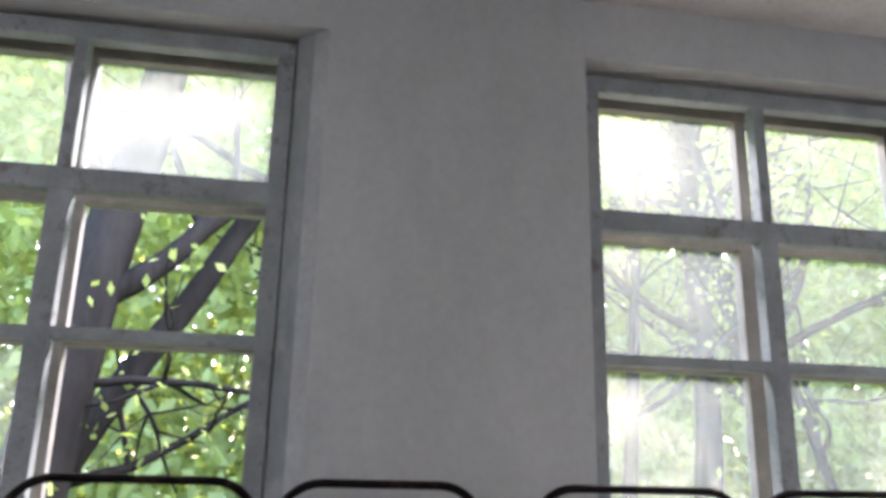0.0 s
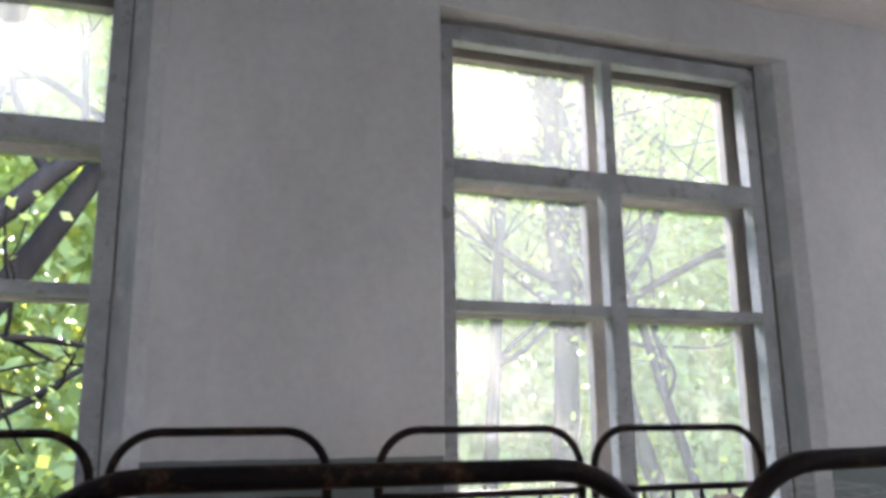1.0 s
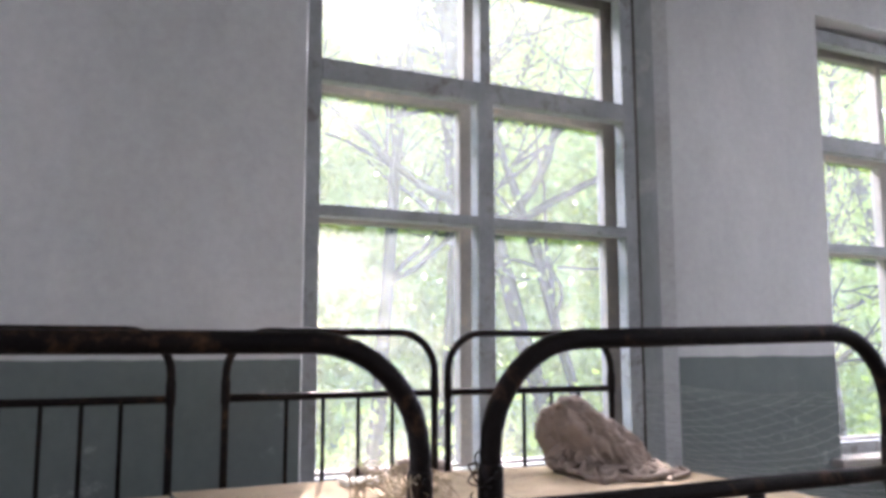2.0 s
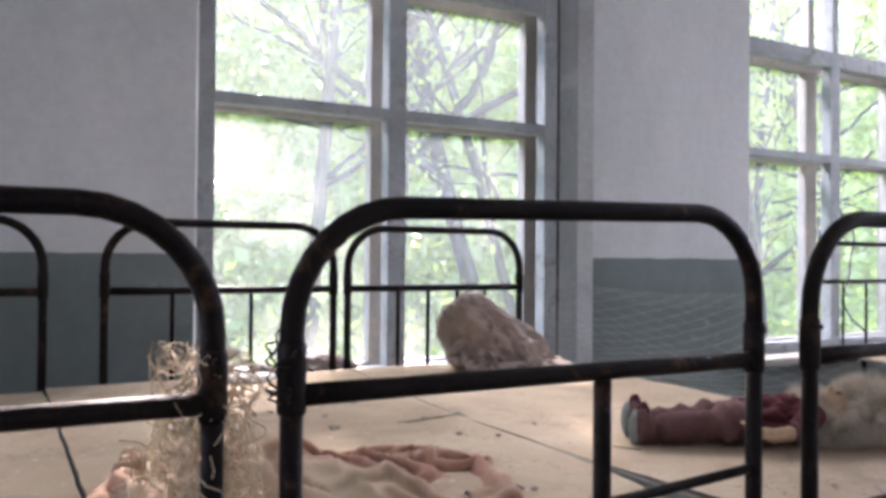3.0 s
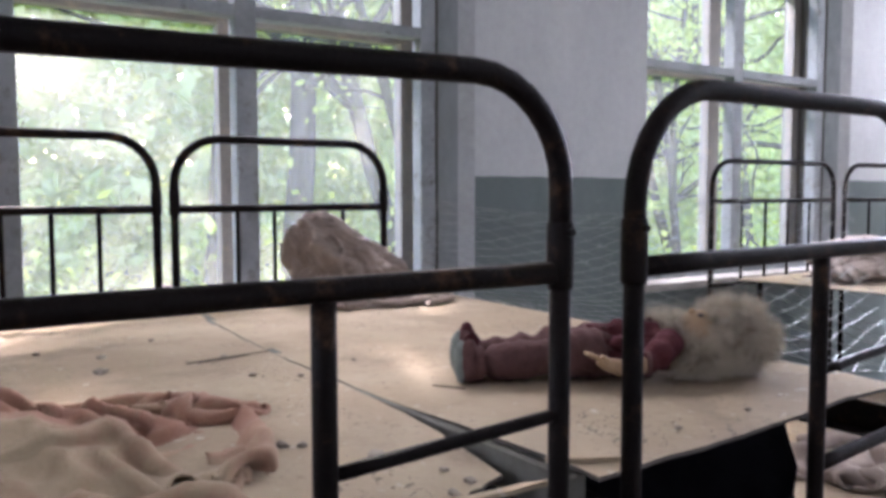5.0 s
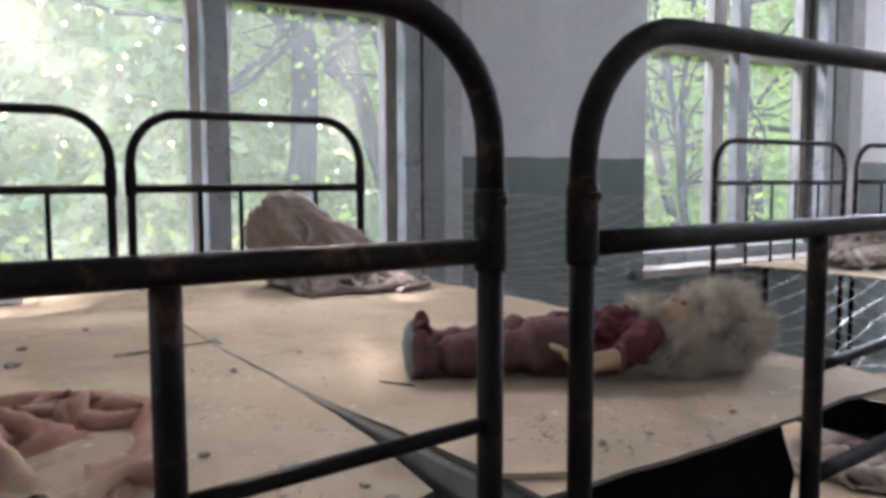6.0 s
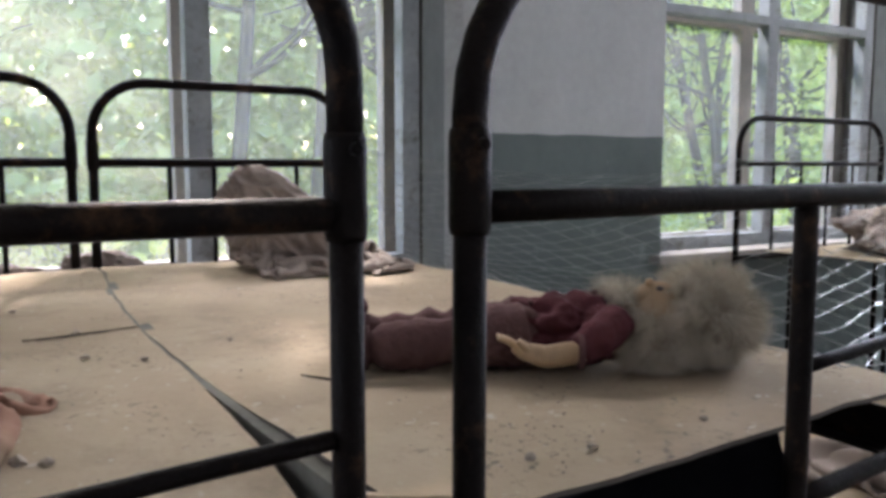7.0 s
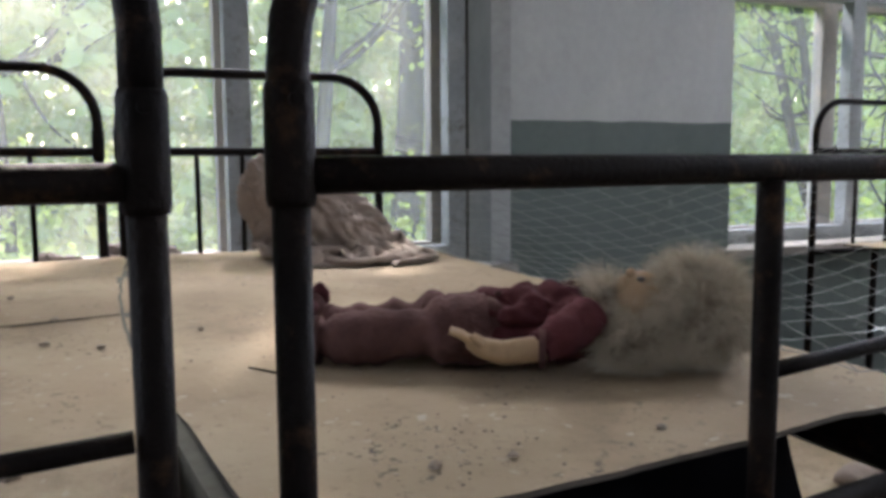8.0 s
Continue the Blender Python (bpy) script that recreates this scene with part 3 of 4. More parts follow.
# ---- strands, cloth, small things ----
def strands(name, lines, radius, mat, parent=None, sides=3):
    """Thin threads along polylines, as one mesh."""
    verts, faces = [], []
    for pts in lines:
        n = len(pts)
        base = len(verts)
        for i, p in enumerate(pts):
            t = (pts[min(i + 1, n - 1)] - pts[max(i - 1, 0)]).normalized()
            ref = Vector((0.31, 0.2, 0.93)) if abs(t.z) < 0.85 else Vector((1, 0.1, 0))
            u = t.cross(ref).normalized()
            v = t.cross(u)
            for k in range(sides):
                a = 2 * math.pi * k / sides
                verts.append(tuple(p + (u * math.cos(a) + v * math.sin(a)) * radius))
        for i in range(n - 1):
            for k in range(sides):
                a, b = base + i * sides, base + (i + 1) * sides
                faces.append((a + k, a + (k + 1) % sides, b + (k + 1) % sides, b + k))
    me = bpy.data.meshes.new(name)
    me.from_pydata(verts, [], faces)
    me.materials.append(mat)
    ob = new(name, me)
    if parent is not None:
        ob.parent = parent
    return ob


def ridge(x, y, seed):
    return 1.6 * max(0.0, 1 - 2.7 * abs(noise.noise(Vector((x, y, seed))))) ** 1.4 - 0.4


def drape(name, c, size, squeeze, turn, seed, mat, label, category, n=78, lift=0.06, slope=0.0, steps=200, heap=0.0, stiff=0.13, crease=0.0, freq=8.0):
    """Cloth pushed together and let fall: a grid of threads settles under its own weight."""
    rs = np.random.RandomState(seed)
    step = size / (n - 1)
    g = np.linspace(-0.5, 0.5, n)
    U, V = np.meshgrid(g, g, indexing="ij")
    P = np.zeros((n, n, 3))
    for k in range(3):
        for _ in range(12):
            fx, fy, ph = rs.uniform(-freq, freq), rs.uniform(-freq, freq), rs.uniform(0, 6.28)
            amp = (0.020, 0.020, lift * 0.32)[k]
            P[:, :, k] += amp * np.sin(2 * np.pi * (U * fx + V * fy) * 0.7 + ph)
    P[:, :, 0] += U * size * squeeze[0]
    P[:, :, 1] += V * size * squeeze[1]
    P[:, :, 2] += lift + heap
    P += rs.normal(0, 0.0012, P.shape)
    Q = P.copy()

    def pull(a, b, rest, k):
        dlt = b - a
        ln = np.sqrt((dlt ** 2).sum(-1, keepdims=True)) + 1e-9
        return dlt * (k * 0.5 * (ln - rest) / ln)

    def relax(A, di, dj, rest, k):
        for par in (0, 1):
            if di:
                rows = np.arange(par * di, n - di, 2 * di)
                rows = (rows[:, None] + np.arange(di)).ravel()
                rows = rows[rows < n - di]
                s1, s2 = (rows,), (rows + di,)
                a, b = A[rows], A[rows + di]
                if dj > 0:
                    a, b = a[:, :n - dj], b[:, dj:]
                    m = pull(a, b, rest, k)
                    A[rows, :n - dj] += m
                    A[rows + di, dj:] -= m
                elif dj < 0:
                    a, b = a[:, -dj:], b[:, :n + dj]
                    m = pull(a, b, rest, k)
                    A[rows, -dj:] += m
                    A[rows + di, :n + dj] -= m
                else:
                    m = pull(a, b, rest, k)
                    A[rows] += m
                    A[rows + di] -= m
            else:
                cols = np.arange(par * dj, n - dj, 2 * dj)
                cols = (cols[:, None] + np.arange(dj)).ravel()
                cols = cols[cols < n - dj]
                m = pull(A[:, cols], A[:, cols + dj], rest, k)
                A[:, cols] += m
                A[:, cols + dj] -= m

    for it in range(steps):
        vel = (P - Q) * 0.94
        Q = P.copy()
        P = P + vel
        P[:, :, 2] -= 0.00022
        for _ in range(3):
            relax(P, 1, 0, step, 1.0)
            relax(P, 0, 1, step, 1.0)
            relax(P, 1, 1, step * 1.414, 0.5)
            relax(P, 1, -1, step * 1.414, 0.5)
            relax(P, 4, 0, step * 4, stiff)
            relax(P, 0, 4, step * 4, stiff)
        ground = 0.003 + heap * np.exp(-((P[:, :, 0] + 0.03) / 0.13) ** 2 - ((P[:, :, 1] - 0.07) / 0.10) ** 2)
        low = P[:, :, 2] < ground
        P[:, :, 2] = np.maximum(P[:, :, 2], ground)
        for k in range(2):
            P[:, :, k] = np.where(low, Q[:, :, k] + 0.25 * (P[:, :, k] - Q[:, :, k]), P[:, :, k])
    if crease:
        warp = 0.5 * np.sin(5.1 * U + 3.3 * V) + 0.35 * np.sin(-4.2 * U + 9.7 * V + 1.0)
        for a, b, f, amp in ((0.9, 0.45, 8.0, 1.0), (0.3, -0.95, 12.0, 0.8), (-0.6, 0.8, 17.0, 0.6)):
            s = np.abs(np.sin(np.pi * (f * (a * U + b * V) + 1.6 * warp)))
            mask = 0.5 + 0.5 * np.sin(f * 0.9 * (b * U - a * V) + 4 * warp)
            P[:, :, 2] += crease * amp * mask * (1 - s) ** 1.4
    ct, st = math.cos(turn), math.sin(turn)
    X = P[:, :, 0] * ct - P[:, :, 1] * st
    Y = P[:, :, 0] * st + P[:, :, 1] * ct
    verts = [(c[0] + x, c[1] + y, c[2] + z + slope * y) for x, y, z in zip(X.ravel(), Y.ravel(), P[:, :, 2].ravel())]
    faces = [(i * n + j, (i + 1) * n + j, (i + 1) * n + j + 1, i * n + j + 1) for i in range(n - 1) for j in range(n - 1)]
    me = bpy.data.meshes.new(name)
    me.from_pydata(verts, [], faces)
    for p in me.polygons:
        p.use_smooth = True
    me.materials.append(mat)
    ob = new(name, me)
    sol = ob.modifiers.new("thickness", "SOLIDIFY")
    sol.thickness, sol.offset = 0.0012, 1.0
    return tagged(ob, label, category)


drape("blanket", (0.885, 1.02, 0.909), 0.80, (0.80, 0.80), -0.35, 4, M_PINK, "crumpled faded pink and cream blanket on a bed board", "blanket", n=110, lift=0.055, slope=0.04, heap=0.05, stiff=0.09, crease=0.008, freq=10.5)
drape("blanket", (0.50, 1.02, 0.919), 0.55, (0.7, 0.8), 0.3, 9, M_SACK, "crumpled dirty beige cloth on a bed board", "blanket", n=64)


def lump(name, c, size, turn, tilt, fold, freq, seed, mat, label, category):
    """A limp stuffed thing: a sagging rounded body with creases, flattened where it lies."""
    bm = bmesh.new()
    bmesh.ops.create_icosphere(bm, subdivisions=6, radius=1)
    ct, st = math.cos(turn), math.sin(turn)
    for v in bm.verts:
        q = v.co.normalized()
        q = Vector([math.copysign(abs(k) ** 0.8, k) for k in q])
        w = q + 0.25 * Vector((noise.noise(q * 1.7 + Vector((seed, 0, 0))), noise.noise(q * 1.7 + Vector((0, seed, 0))), noise.noise(q * 1.7 + Vector((0, 0, seed)))))
        f = 0.65 * (ridge(w.x * freq * 0.45 + w.z, w.y * freq, seed) + 0.3) + 0.3 * ridge(w.x * freq * 1.1, (w.y + w.z) * freq * 1.8, seed + 3)
        q = q * (0.9 + 0.28 * noise.noise(q * 1.4 + Vector((seed, seed, 0))))
        p = Vector((q.x * size[0], q.y * size[1], q.z * size[2])) + q * fold * f
        p.z += -tilt * p.x
        z = p.z + size[2] * 0.72
        if z < 0.012:
            out = 1 + 0.9 * min(0.25, (0.012 - z) * 6)
            p.x, p.y = p.x * out, p.y * out
            z = 0.003 + 0.009 * max(0.0, 1 - (0.012 - z) * 40)
        v.co = (c[0] + p.x * ct - p.y * st, c[1] + p.x * st + p.y * ct, c[2] + z)
    return tagged(part(name, bm, mat, smooth=True), label, category)


lump("pillow", (1.735, 1.93, 0.931), (0.145, 0.10, 0.098), 0.05, 0.38, 0.016, 4.5, 14.0, M_SACK, "limp dirty beige pillow against a bed end", "pillow")
drape("pillow_cover", (1.768, 1.852, 0.931), 0.56, (0.80, 0.46), 0.0, 18, M_SACK, "crumpled beige pillow cover lying on a bed board", "cloth", n=84, lift=0.04, heap=0.045, stiff=0.05, crease=0.006, freq=12.0)
lump("rag", (1.42, 2.36, 0.845), (0.085, 0.045, 0.055), 0.1, 0.1, 0.012, 4, 23.0, M_SACK, "crumpled pale rag lying on a window sill", "cloth")
lump("rag", (1.25, 2.36, 0.845), (0.06, 0.04, 0.04), 0.5, 0.1, 0.01, 4, 29.0, M_SACK, "crumpled pale rag lying on a window sill", "cloth")

# the board under the second heap
board("bed_board", 0.10, 0.655, 0.742, 2.06, 0.913, "dusty beige hardboard sheet lying on bunk bed frames", seed=3.0)


def paper_sheets():
    t = empty("magazine", (1.10, 2.0, 0.936))
    for k in range(3):
        bm = bmesh.new()
        box(bm, (-0.05, -0.03, 0.004 * k), (0.05, 0.03, 0.004 * k + 0.0035), 0.0008)
        ob = part("sheet", bm, M_PAPER, t)
        ob.rotation_euler = (0, 0, 0.06 * k)
    return tagged(t, "thin stack of old pale paper on a bed board", "paper")


paper_sheets()


def tangle(n, box_lo, box_hi, step, length, seed, sag=0.3):
    rng = random.Random(seed)
    out = []
    for _ in range(n):
        p = Vector([rng.uniform(a, b) for a, b in zip(box_lo, box_hi)])
        d = rnd_unit(rng)
        pts = [p.copy()]
        for _ in range(length):
            d = (d + rnd_unit(rng) * 0.55 + Vector((0, 0, -sag))).normalized()
            p = p + d * step
            for k in range(3):
                m = (box_hi[k] - box_lo[k]) * 0.12
                if p[k] < box_lo[k] - m or p[k] > box_hi[k] + m:
                    d[k] = -d[k]
                    p[k] = min(max(p[k], box_lo[k] - m), box_hi[k] + m)
            pts.append(p.copy())
        out.append(pts)
    return out


lines = tangle(150, (0.685, 0.755, 1.03), (0.745, 0.86, 1.135), 0.014, 9, 5, 0.1)
lines += tangle(150, (0.665, 0.76, 0.93), (0.75, 0.92, 1.04), 0.016, 9, 6, 0.15)
tagged(strands("net_bundle", lines, 0.0008, M_TWINE), "tangled straw-coloured netting hung on a bed post", "netting", kind="stuff")
tie = empty("wire_tie", (0, 0, 0))
for pts in tangle(6, (0.747, 0.705, 1.115), (0.760, 0.73, 1.165), 0.005, 12, 8, 0.02):
    strands("wire", [pts], 0.0012, M_TUBE, tie)
tagged(tie, "dark twisted wire tied round a bed post", "wire")

rng = random.Random(12)
lines = []
for k in range(5):
    p = Vector((0.72 + 0.05 * k * rng.random(), 0.78, 1.02))
    pts = []
    for i in range(14):
        f = i / 13
        pts.append(Vector((0.715 + 0.09 * f * (0.3 + k * 0.3) + 0.012 * math.sin(6 * f + k), 0.79 + 0.14 * f + 0.01 * math.cos(5 * f + 2 * k), 1.04 - 0.1 * f ** 0.7 + 0.012 * math.sin(9 * f + k))))
    lines.append(pts)
tagged(strands("cord", lines, 0.0012, M_TWINE), "loose pale cords trailing over a blanket", "cord")


# wire netting slung between two bed ends and a board's edge
def netting():
    NV = 12

    def place(s, v):
        sp = min(s, 1.0)
        p = Vector((1.985 - 0.03 * sp * sp + 0.5 * (s - sp), 1.98 - 1.13 * sp - 0.2 * (s - sp), 0.938 - 0.014 * sp))
        q = Vector((1.945 + 1.62 * s, 2.06 + 0.10 * s - 0.35 * max(0, s - 0.85), 1.185 - 0.30 * sp * (1 - sp) + 0.10 * max(0, s - 0.7)))
        r = p.lerp(q, v)
        r.z -= 0.10 * math.sin(math.pi * v) * (0.25 + s)
        r += 0.008 * Vector((fbm(s * 9, v * 5, 1), fbm(s * 9, v * 5, 2), fbm(s * 9, v * 5, 3)))
        return r

    lines = []
    ds, run = 0.088, 2.2
    for k in range(-60, 40):
        for sgn in (1, -1):
            pts = []
            for j in range(NV * 2 + 1):
                v = j / (NV * 2)
                f = v if sgn > 0 else 1 - v
                s = k * ds + run * 0.5 * f
                if 0 <= s <= 1.3:
                    pts.append(place(s, v))
            if len(pts) > 1:
                lines.append(pts)
    for v in (0.0, 1.0, 0.985, 0.965, 0.94, 0.91):
        lines.append([place(i / 60, v) for i in range(79)])
    tagged(strands("wire_netting", lines, 0.00075, M_WIRE), "sagging pale wire bed netting slung beside a board", "netting")


netting()


def loose_bed_end():
    w = 0.81
    t = empty("bed_end", (3.405, 2.2, 0))
    bm = bmesh.new()
    arch(bm, 0, w, 0, 0.0, 1.302, TUBE, 0.105)
    part("arch", bm, M_TUBE, t, smooth=True)
    tube("cross_rail", (TUBE, 0, 1.148), (w - TUBE, 0, 1.148), 0.009, t)
    tube("bed_rail", (TUBE, 0, 0.828), (w - TUBE, 0, 0.828), 0.009, t)
    for f in (0.225, 0.41, 0.595, 0.78):
        tube("bar", (w * f, 0, 0.836), (w * f, 0, 1.141), 0.0055, t, sides=8)
    return tagged(t, "detached dark tubular steel bed end", "bed end", "bed ends by the wall")


e = loose_bed_end()
copy_thing(e, pose(4.30, 2.2, 0, 0, 0, -3))
copy_thing(e, pose(5.2, 2.15, 0, 0, 0, -6))


def low_deck():
    """A lower bunk whose board catches the light."""
    t = empty("low_bed", (2.55, 0.95, 0))
    w, ln, z = 1.43, 0.91, 0.45
    for x in (0.02, w - 0.02):
        for y in (0.02, ln - 0.02):
            tube("leg", (x, y, 0), (x, y, z - 0.03), TUBE, t)
    for y in (0.02, ln - 0.02):
        tube("side_rail", (0.02, y, z - 0.02), (w - 0.02, y, z - 0.02), TUBE * 0.9, t)
    for x in (0.02, w - 0.02):
        tube("end_rail", (x, 0.02, z - 0.02), (x, ln - 0.02, z - 0.02), TUBE * 0.9, t)
    tagged(t, "low dark steel bed frame beside the bunks", "bed")
    board("bed_board", 2.55, 3.98, 0.95, 1.86, 0.458, "dusty hardboard sheet on a low bed frame", seed=12.0, far_rise=0.0)
    drape("cloth", (2.93, 1.36, 0.461), 0.66, (0.84, 0.50), 0.2, 61, M_SACK, "crumpled pale cloth lying on a low board", "cloth", n=60, lift=0.05)
    board("bed_board", 3.45, 4.7, 1.45, 2.12, 0.86, "dusty board with rubbish lying on bed frames by the wall", seed=15.0, far_rise=0.0)
    u = empty("low_bed", (3.45, 1.45, 0))
    for x in (0.05, 1.2):
        for y in (0.05, 0.6):
            tube("leg", (x, y, 0), (x, y, 0.852), TUBE, u)
    tagged(u, "dark steel bed frame carrying a board", "bed")
    lump("bedding", (3.93, 1.86, 0.862), (0.40, 0.15, 0.085), 0.02, 0.02, 0.02, 4.0, 41.0, M_SACK, "heap of dirty pinkish bedding on a board by the wall", "bedding")
    drape("bedding", (4.45, 1.75, 0.862), 0.5, (0.75, 0.75), 0.3, 47, M_PINK, "heap of dirty pinkish bedding on a board by the wall", "bedding", n=44)


low_deck()


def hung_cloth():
    """A dark blanket on a bunk's side rail and dark slabs, added for the shade below."""
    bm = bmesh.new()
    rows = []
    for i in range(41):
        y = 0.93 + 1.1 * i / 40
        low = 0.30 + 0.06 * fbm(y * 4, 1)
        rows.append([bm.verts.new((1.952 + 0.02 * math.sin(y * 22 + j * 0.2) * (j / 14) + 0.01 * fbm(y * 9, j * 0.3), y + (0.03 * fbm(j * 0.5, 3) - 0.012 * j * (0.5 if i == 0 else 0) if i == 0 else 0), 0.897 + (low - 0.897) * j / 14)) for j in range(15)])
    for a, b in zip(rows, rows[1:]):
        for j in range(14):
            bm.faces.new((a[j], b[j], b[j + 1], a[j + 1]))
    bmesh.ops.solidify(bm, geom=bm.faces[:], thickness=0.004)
    tagged(part("hung_blanket", bm, M_SHADECLOTH, smooth=True), "dark blanket hung from a bunk bed's side rail, fills the shade beneath", "blanket")
    # unseen slabs, added so that the space under the boards goes dark
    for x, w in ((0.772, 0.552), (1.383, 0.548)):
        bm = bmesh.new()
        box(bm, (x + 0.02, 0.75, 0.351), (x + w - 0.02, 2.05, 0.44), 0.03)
        tagged(part("mattress", bm, M_SHADECLOTH, smooth=True), "thin dark slab on a lower bunk, added for the shade there", "mattress")


hung_cloth()


# broken strips at the curled corner, the stick, crumbs
def sliver(name, a, b, w, h, seed, mat, label, category):
    rng = random.Random(seed)
    a, b = Vector(a), Vector(b)
    d = (b - a).normalized()
    s = d.cross(Vector((0, 0, 1))).normalized()
    bm = bmesh.new()
    rows = []
    for i in range(9):
        f = i / 8
        k = (0.35 + 0.65 * math.sin(math.pi * min(1, f * 1.2 + 0.08)) ** 0.5) * rng.uniform(0.8, 1.1)
        c = a.lerp(b, f) + s * rng.uniform(-0.1, 0.1) * w
        rows.append([bm.verts.new(c + s * w / 2 * k), bm.verts.new(c - s * w / 2 * k), bm.verts.new(c - s * w / 2 * k + Vector((0, 0, h))), bm.verts.new(c + s * w / 2 * k + Vector((0, 0, h)))])
    for p, q in zip(rows, rows[1:]):
        for k in range(4):
            bm.faces.new((p[k], p[(k + 1) % 4], q[(k + 1) % 4], q[k]))
    bm.faces.new(rows[0])
    bm.faces.new(rows[-1][::-1])
    return tagged(part(name, bm, mat), label, category)


sliver("stick", (1.200, 1.415, 0.928), (1.338, 1.436, 0.9285), 0.0018, 0.0015, 3, M_TWIG, "thin dark twig lying on a bed board", "twig")
sliver("stick", (1.215, 1.408, 0.928), (1.30, 1.424, 0.9285), 0.0015, 0.0015, 4, M_TWIG, "thin dark twig lying on a bed board", "twig")
sliver("splinter", (1.26, 0.80, 0.897), (1.352, 0.752, 0.915), 0.012, 0.005, 5, M_BOARD, "splintered strip of hardboard at a board's edge", "splinter")
sliver("splinter", (1.245, 0.775, 0.896), (1.34, 0.748, 0.897), 0.007, 0.004, 6, M_BOARD_EDGE, "dark splintered strip of hardboard at a board's edge", "splinter")
sliver("splinter", (1.362, 0.79, 0.921), (1.43, 0.748, 0.921), 0.010, 0.005, 9, M_BOARD, "splintered strip of hardboard at a board's edge", "splinter")
sliver("straw", (1.44, 1.11, 0.922), (1.465, 1.07, 0.9225), 0.002, 0.002, 10, M_BARK, "short dark straw lying on a bed board", "straw")


def chunk(bm, c, r, rng, flat=0.5):
    vs = bmesh.ops.create_icosphere(bm, subdivisions=1, radius=r)["verts"]
    for v in vs:
        v.co *= rng.uniform(0.6, 1.25)
        v.co.z *= flat
        v.co += Vector(c)


def flake(x, y, r, seed, label="small crumbled plaster flake on a bed board"):
    rng2 = random.Random(seed)
    bm = bmesh.new()
    chunk(bm, (x, y, deck(x, y) + 0.003), r, rng2, 0.45)
    tagged(part("plaster_flake", bm, M_DEBRIS), label, "debris", "plaster flakes on the boards")


for k, (x, y, r) in enumerate(((1.262, 1.43, 0.008), (1.505, 0.80, 0.006), (1.56, 0.795, 0.005), (1.245, 0.92, 0.010), (1.17, 0.985, 0.009), (1.19, 0.975, 0.007), (1.255, 1.29, 0.006), (1.30, 0.83, 0.007),
                               (1.27, 0.815, 0.008), (1.29, 0.86, 0.006), (1.42, 1.30, 0.005), (1.08, 1.42, 0.013), (1.10, 1.52, 0.008), (1.02, 1.6, 0.007), (1.2, 1.62, 0.006), (1.31, 1.25, 0.006), (1.69, 0.80, 0.005), (1.16, 0.79, 0.007))):
    flake(x, y, r, 100 + k)

rng = random.Random(31)
bm = bmesh.new()
for _ in range(900):
    if rng.random() < 0.16:
        x, y = rng.gauss(1.53, 0.05), rng.gauss(0.83, 0.035)
    elif rng.random() < 0.35:
        x, y = rng.gauss(1.27, 0.05), rng.gauss(0.84, 0.05)
    else:
        x, y = rng.uniform(0.72, 2.0), rng.uniform(0.76, 2.02)
    if 1.335 < x < 1.385 or y < (0.85 if x < 1.36 else 0.765) or x > 1.95 or (x < 1.16 and 0.8 < y < 1.33):
        continue
    chunk(bm, (x, y, deck(x, y) + 0.0005), rng.choice((0.0005, 0.0006, 0.0008, 0.001, 0.0013, 0.0018)), rng, 0.6)
tagged(part("crumbs", bm, M_DEBRIS), "scattered crumbs of plaster and dirt on the boards", "debris", kind="stuff")


# ---- the doll ----
M_DRESS = surface("doll_dress", (0.042, 0.012, 0.014), (0.085, 0.024, 0.026), 25, 0.95, 85, 0.004, strength=0.9, spec=0.15)
M_TROUSER = surface("doll_trousers", (0.062, 0.030, 0.027), (0.105, 0.054, 0.047), 18, 0.95, 70, 0.005, strength=0.9, spec=0.15)
M_SKIN = surface("doll_plastic", (0.25, 0.16, 0.08), (0.34, 0.225, 0.12), 20, 0.6, 100, 0.0004)
# the hair's colour darkened: shade deep between the locks
M_HAIR_SHADE = surface("doll_hair_shade", (0.16, 0.13, 0.095), (0.26, 0.215, 0.16), 60, 0.9, 300, 0.0004)
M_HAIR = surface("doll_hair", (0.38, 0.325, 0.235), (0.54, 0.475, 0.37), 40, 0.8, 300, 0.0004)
M_DARK = surface("doll_dark", (0.025, 0.02, 0.02), (0.05, 0.035, 0.03), 30, 0.6, 100, 0.0004)
M_SOLE = surface("doll_sole", (0.10, 0.118, 0.10), (0.16, 0.178, 0.155), 30, 0.7, 100, 0.0004)


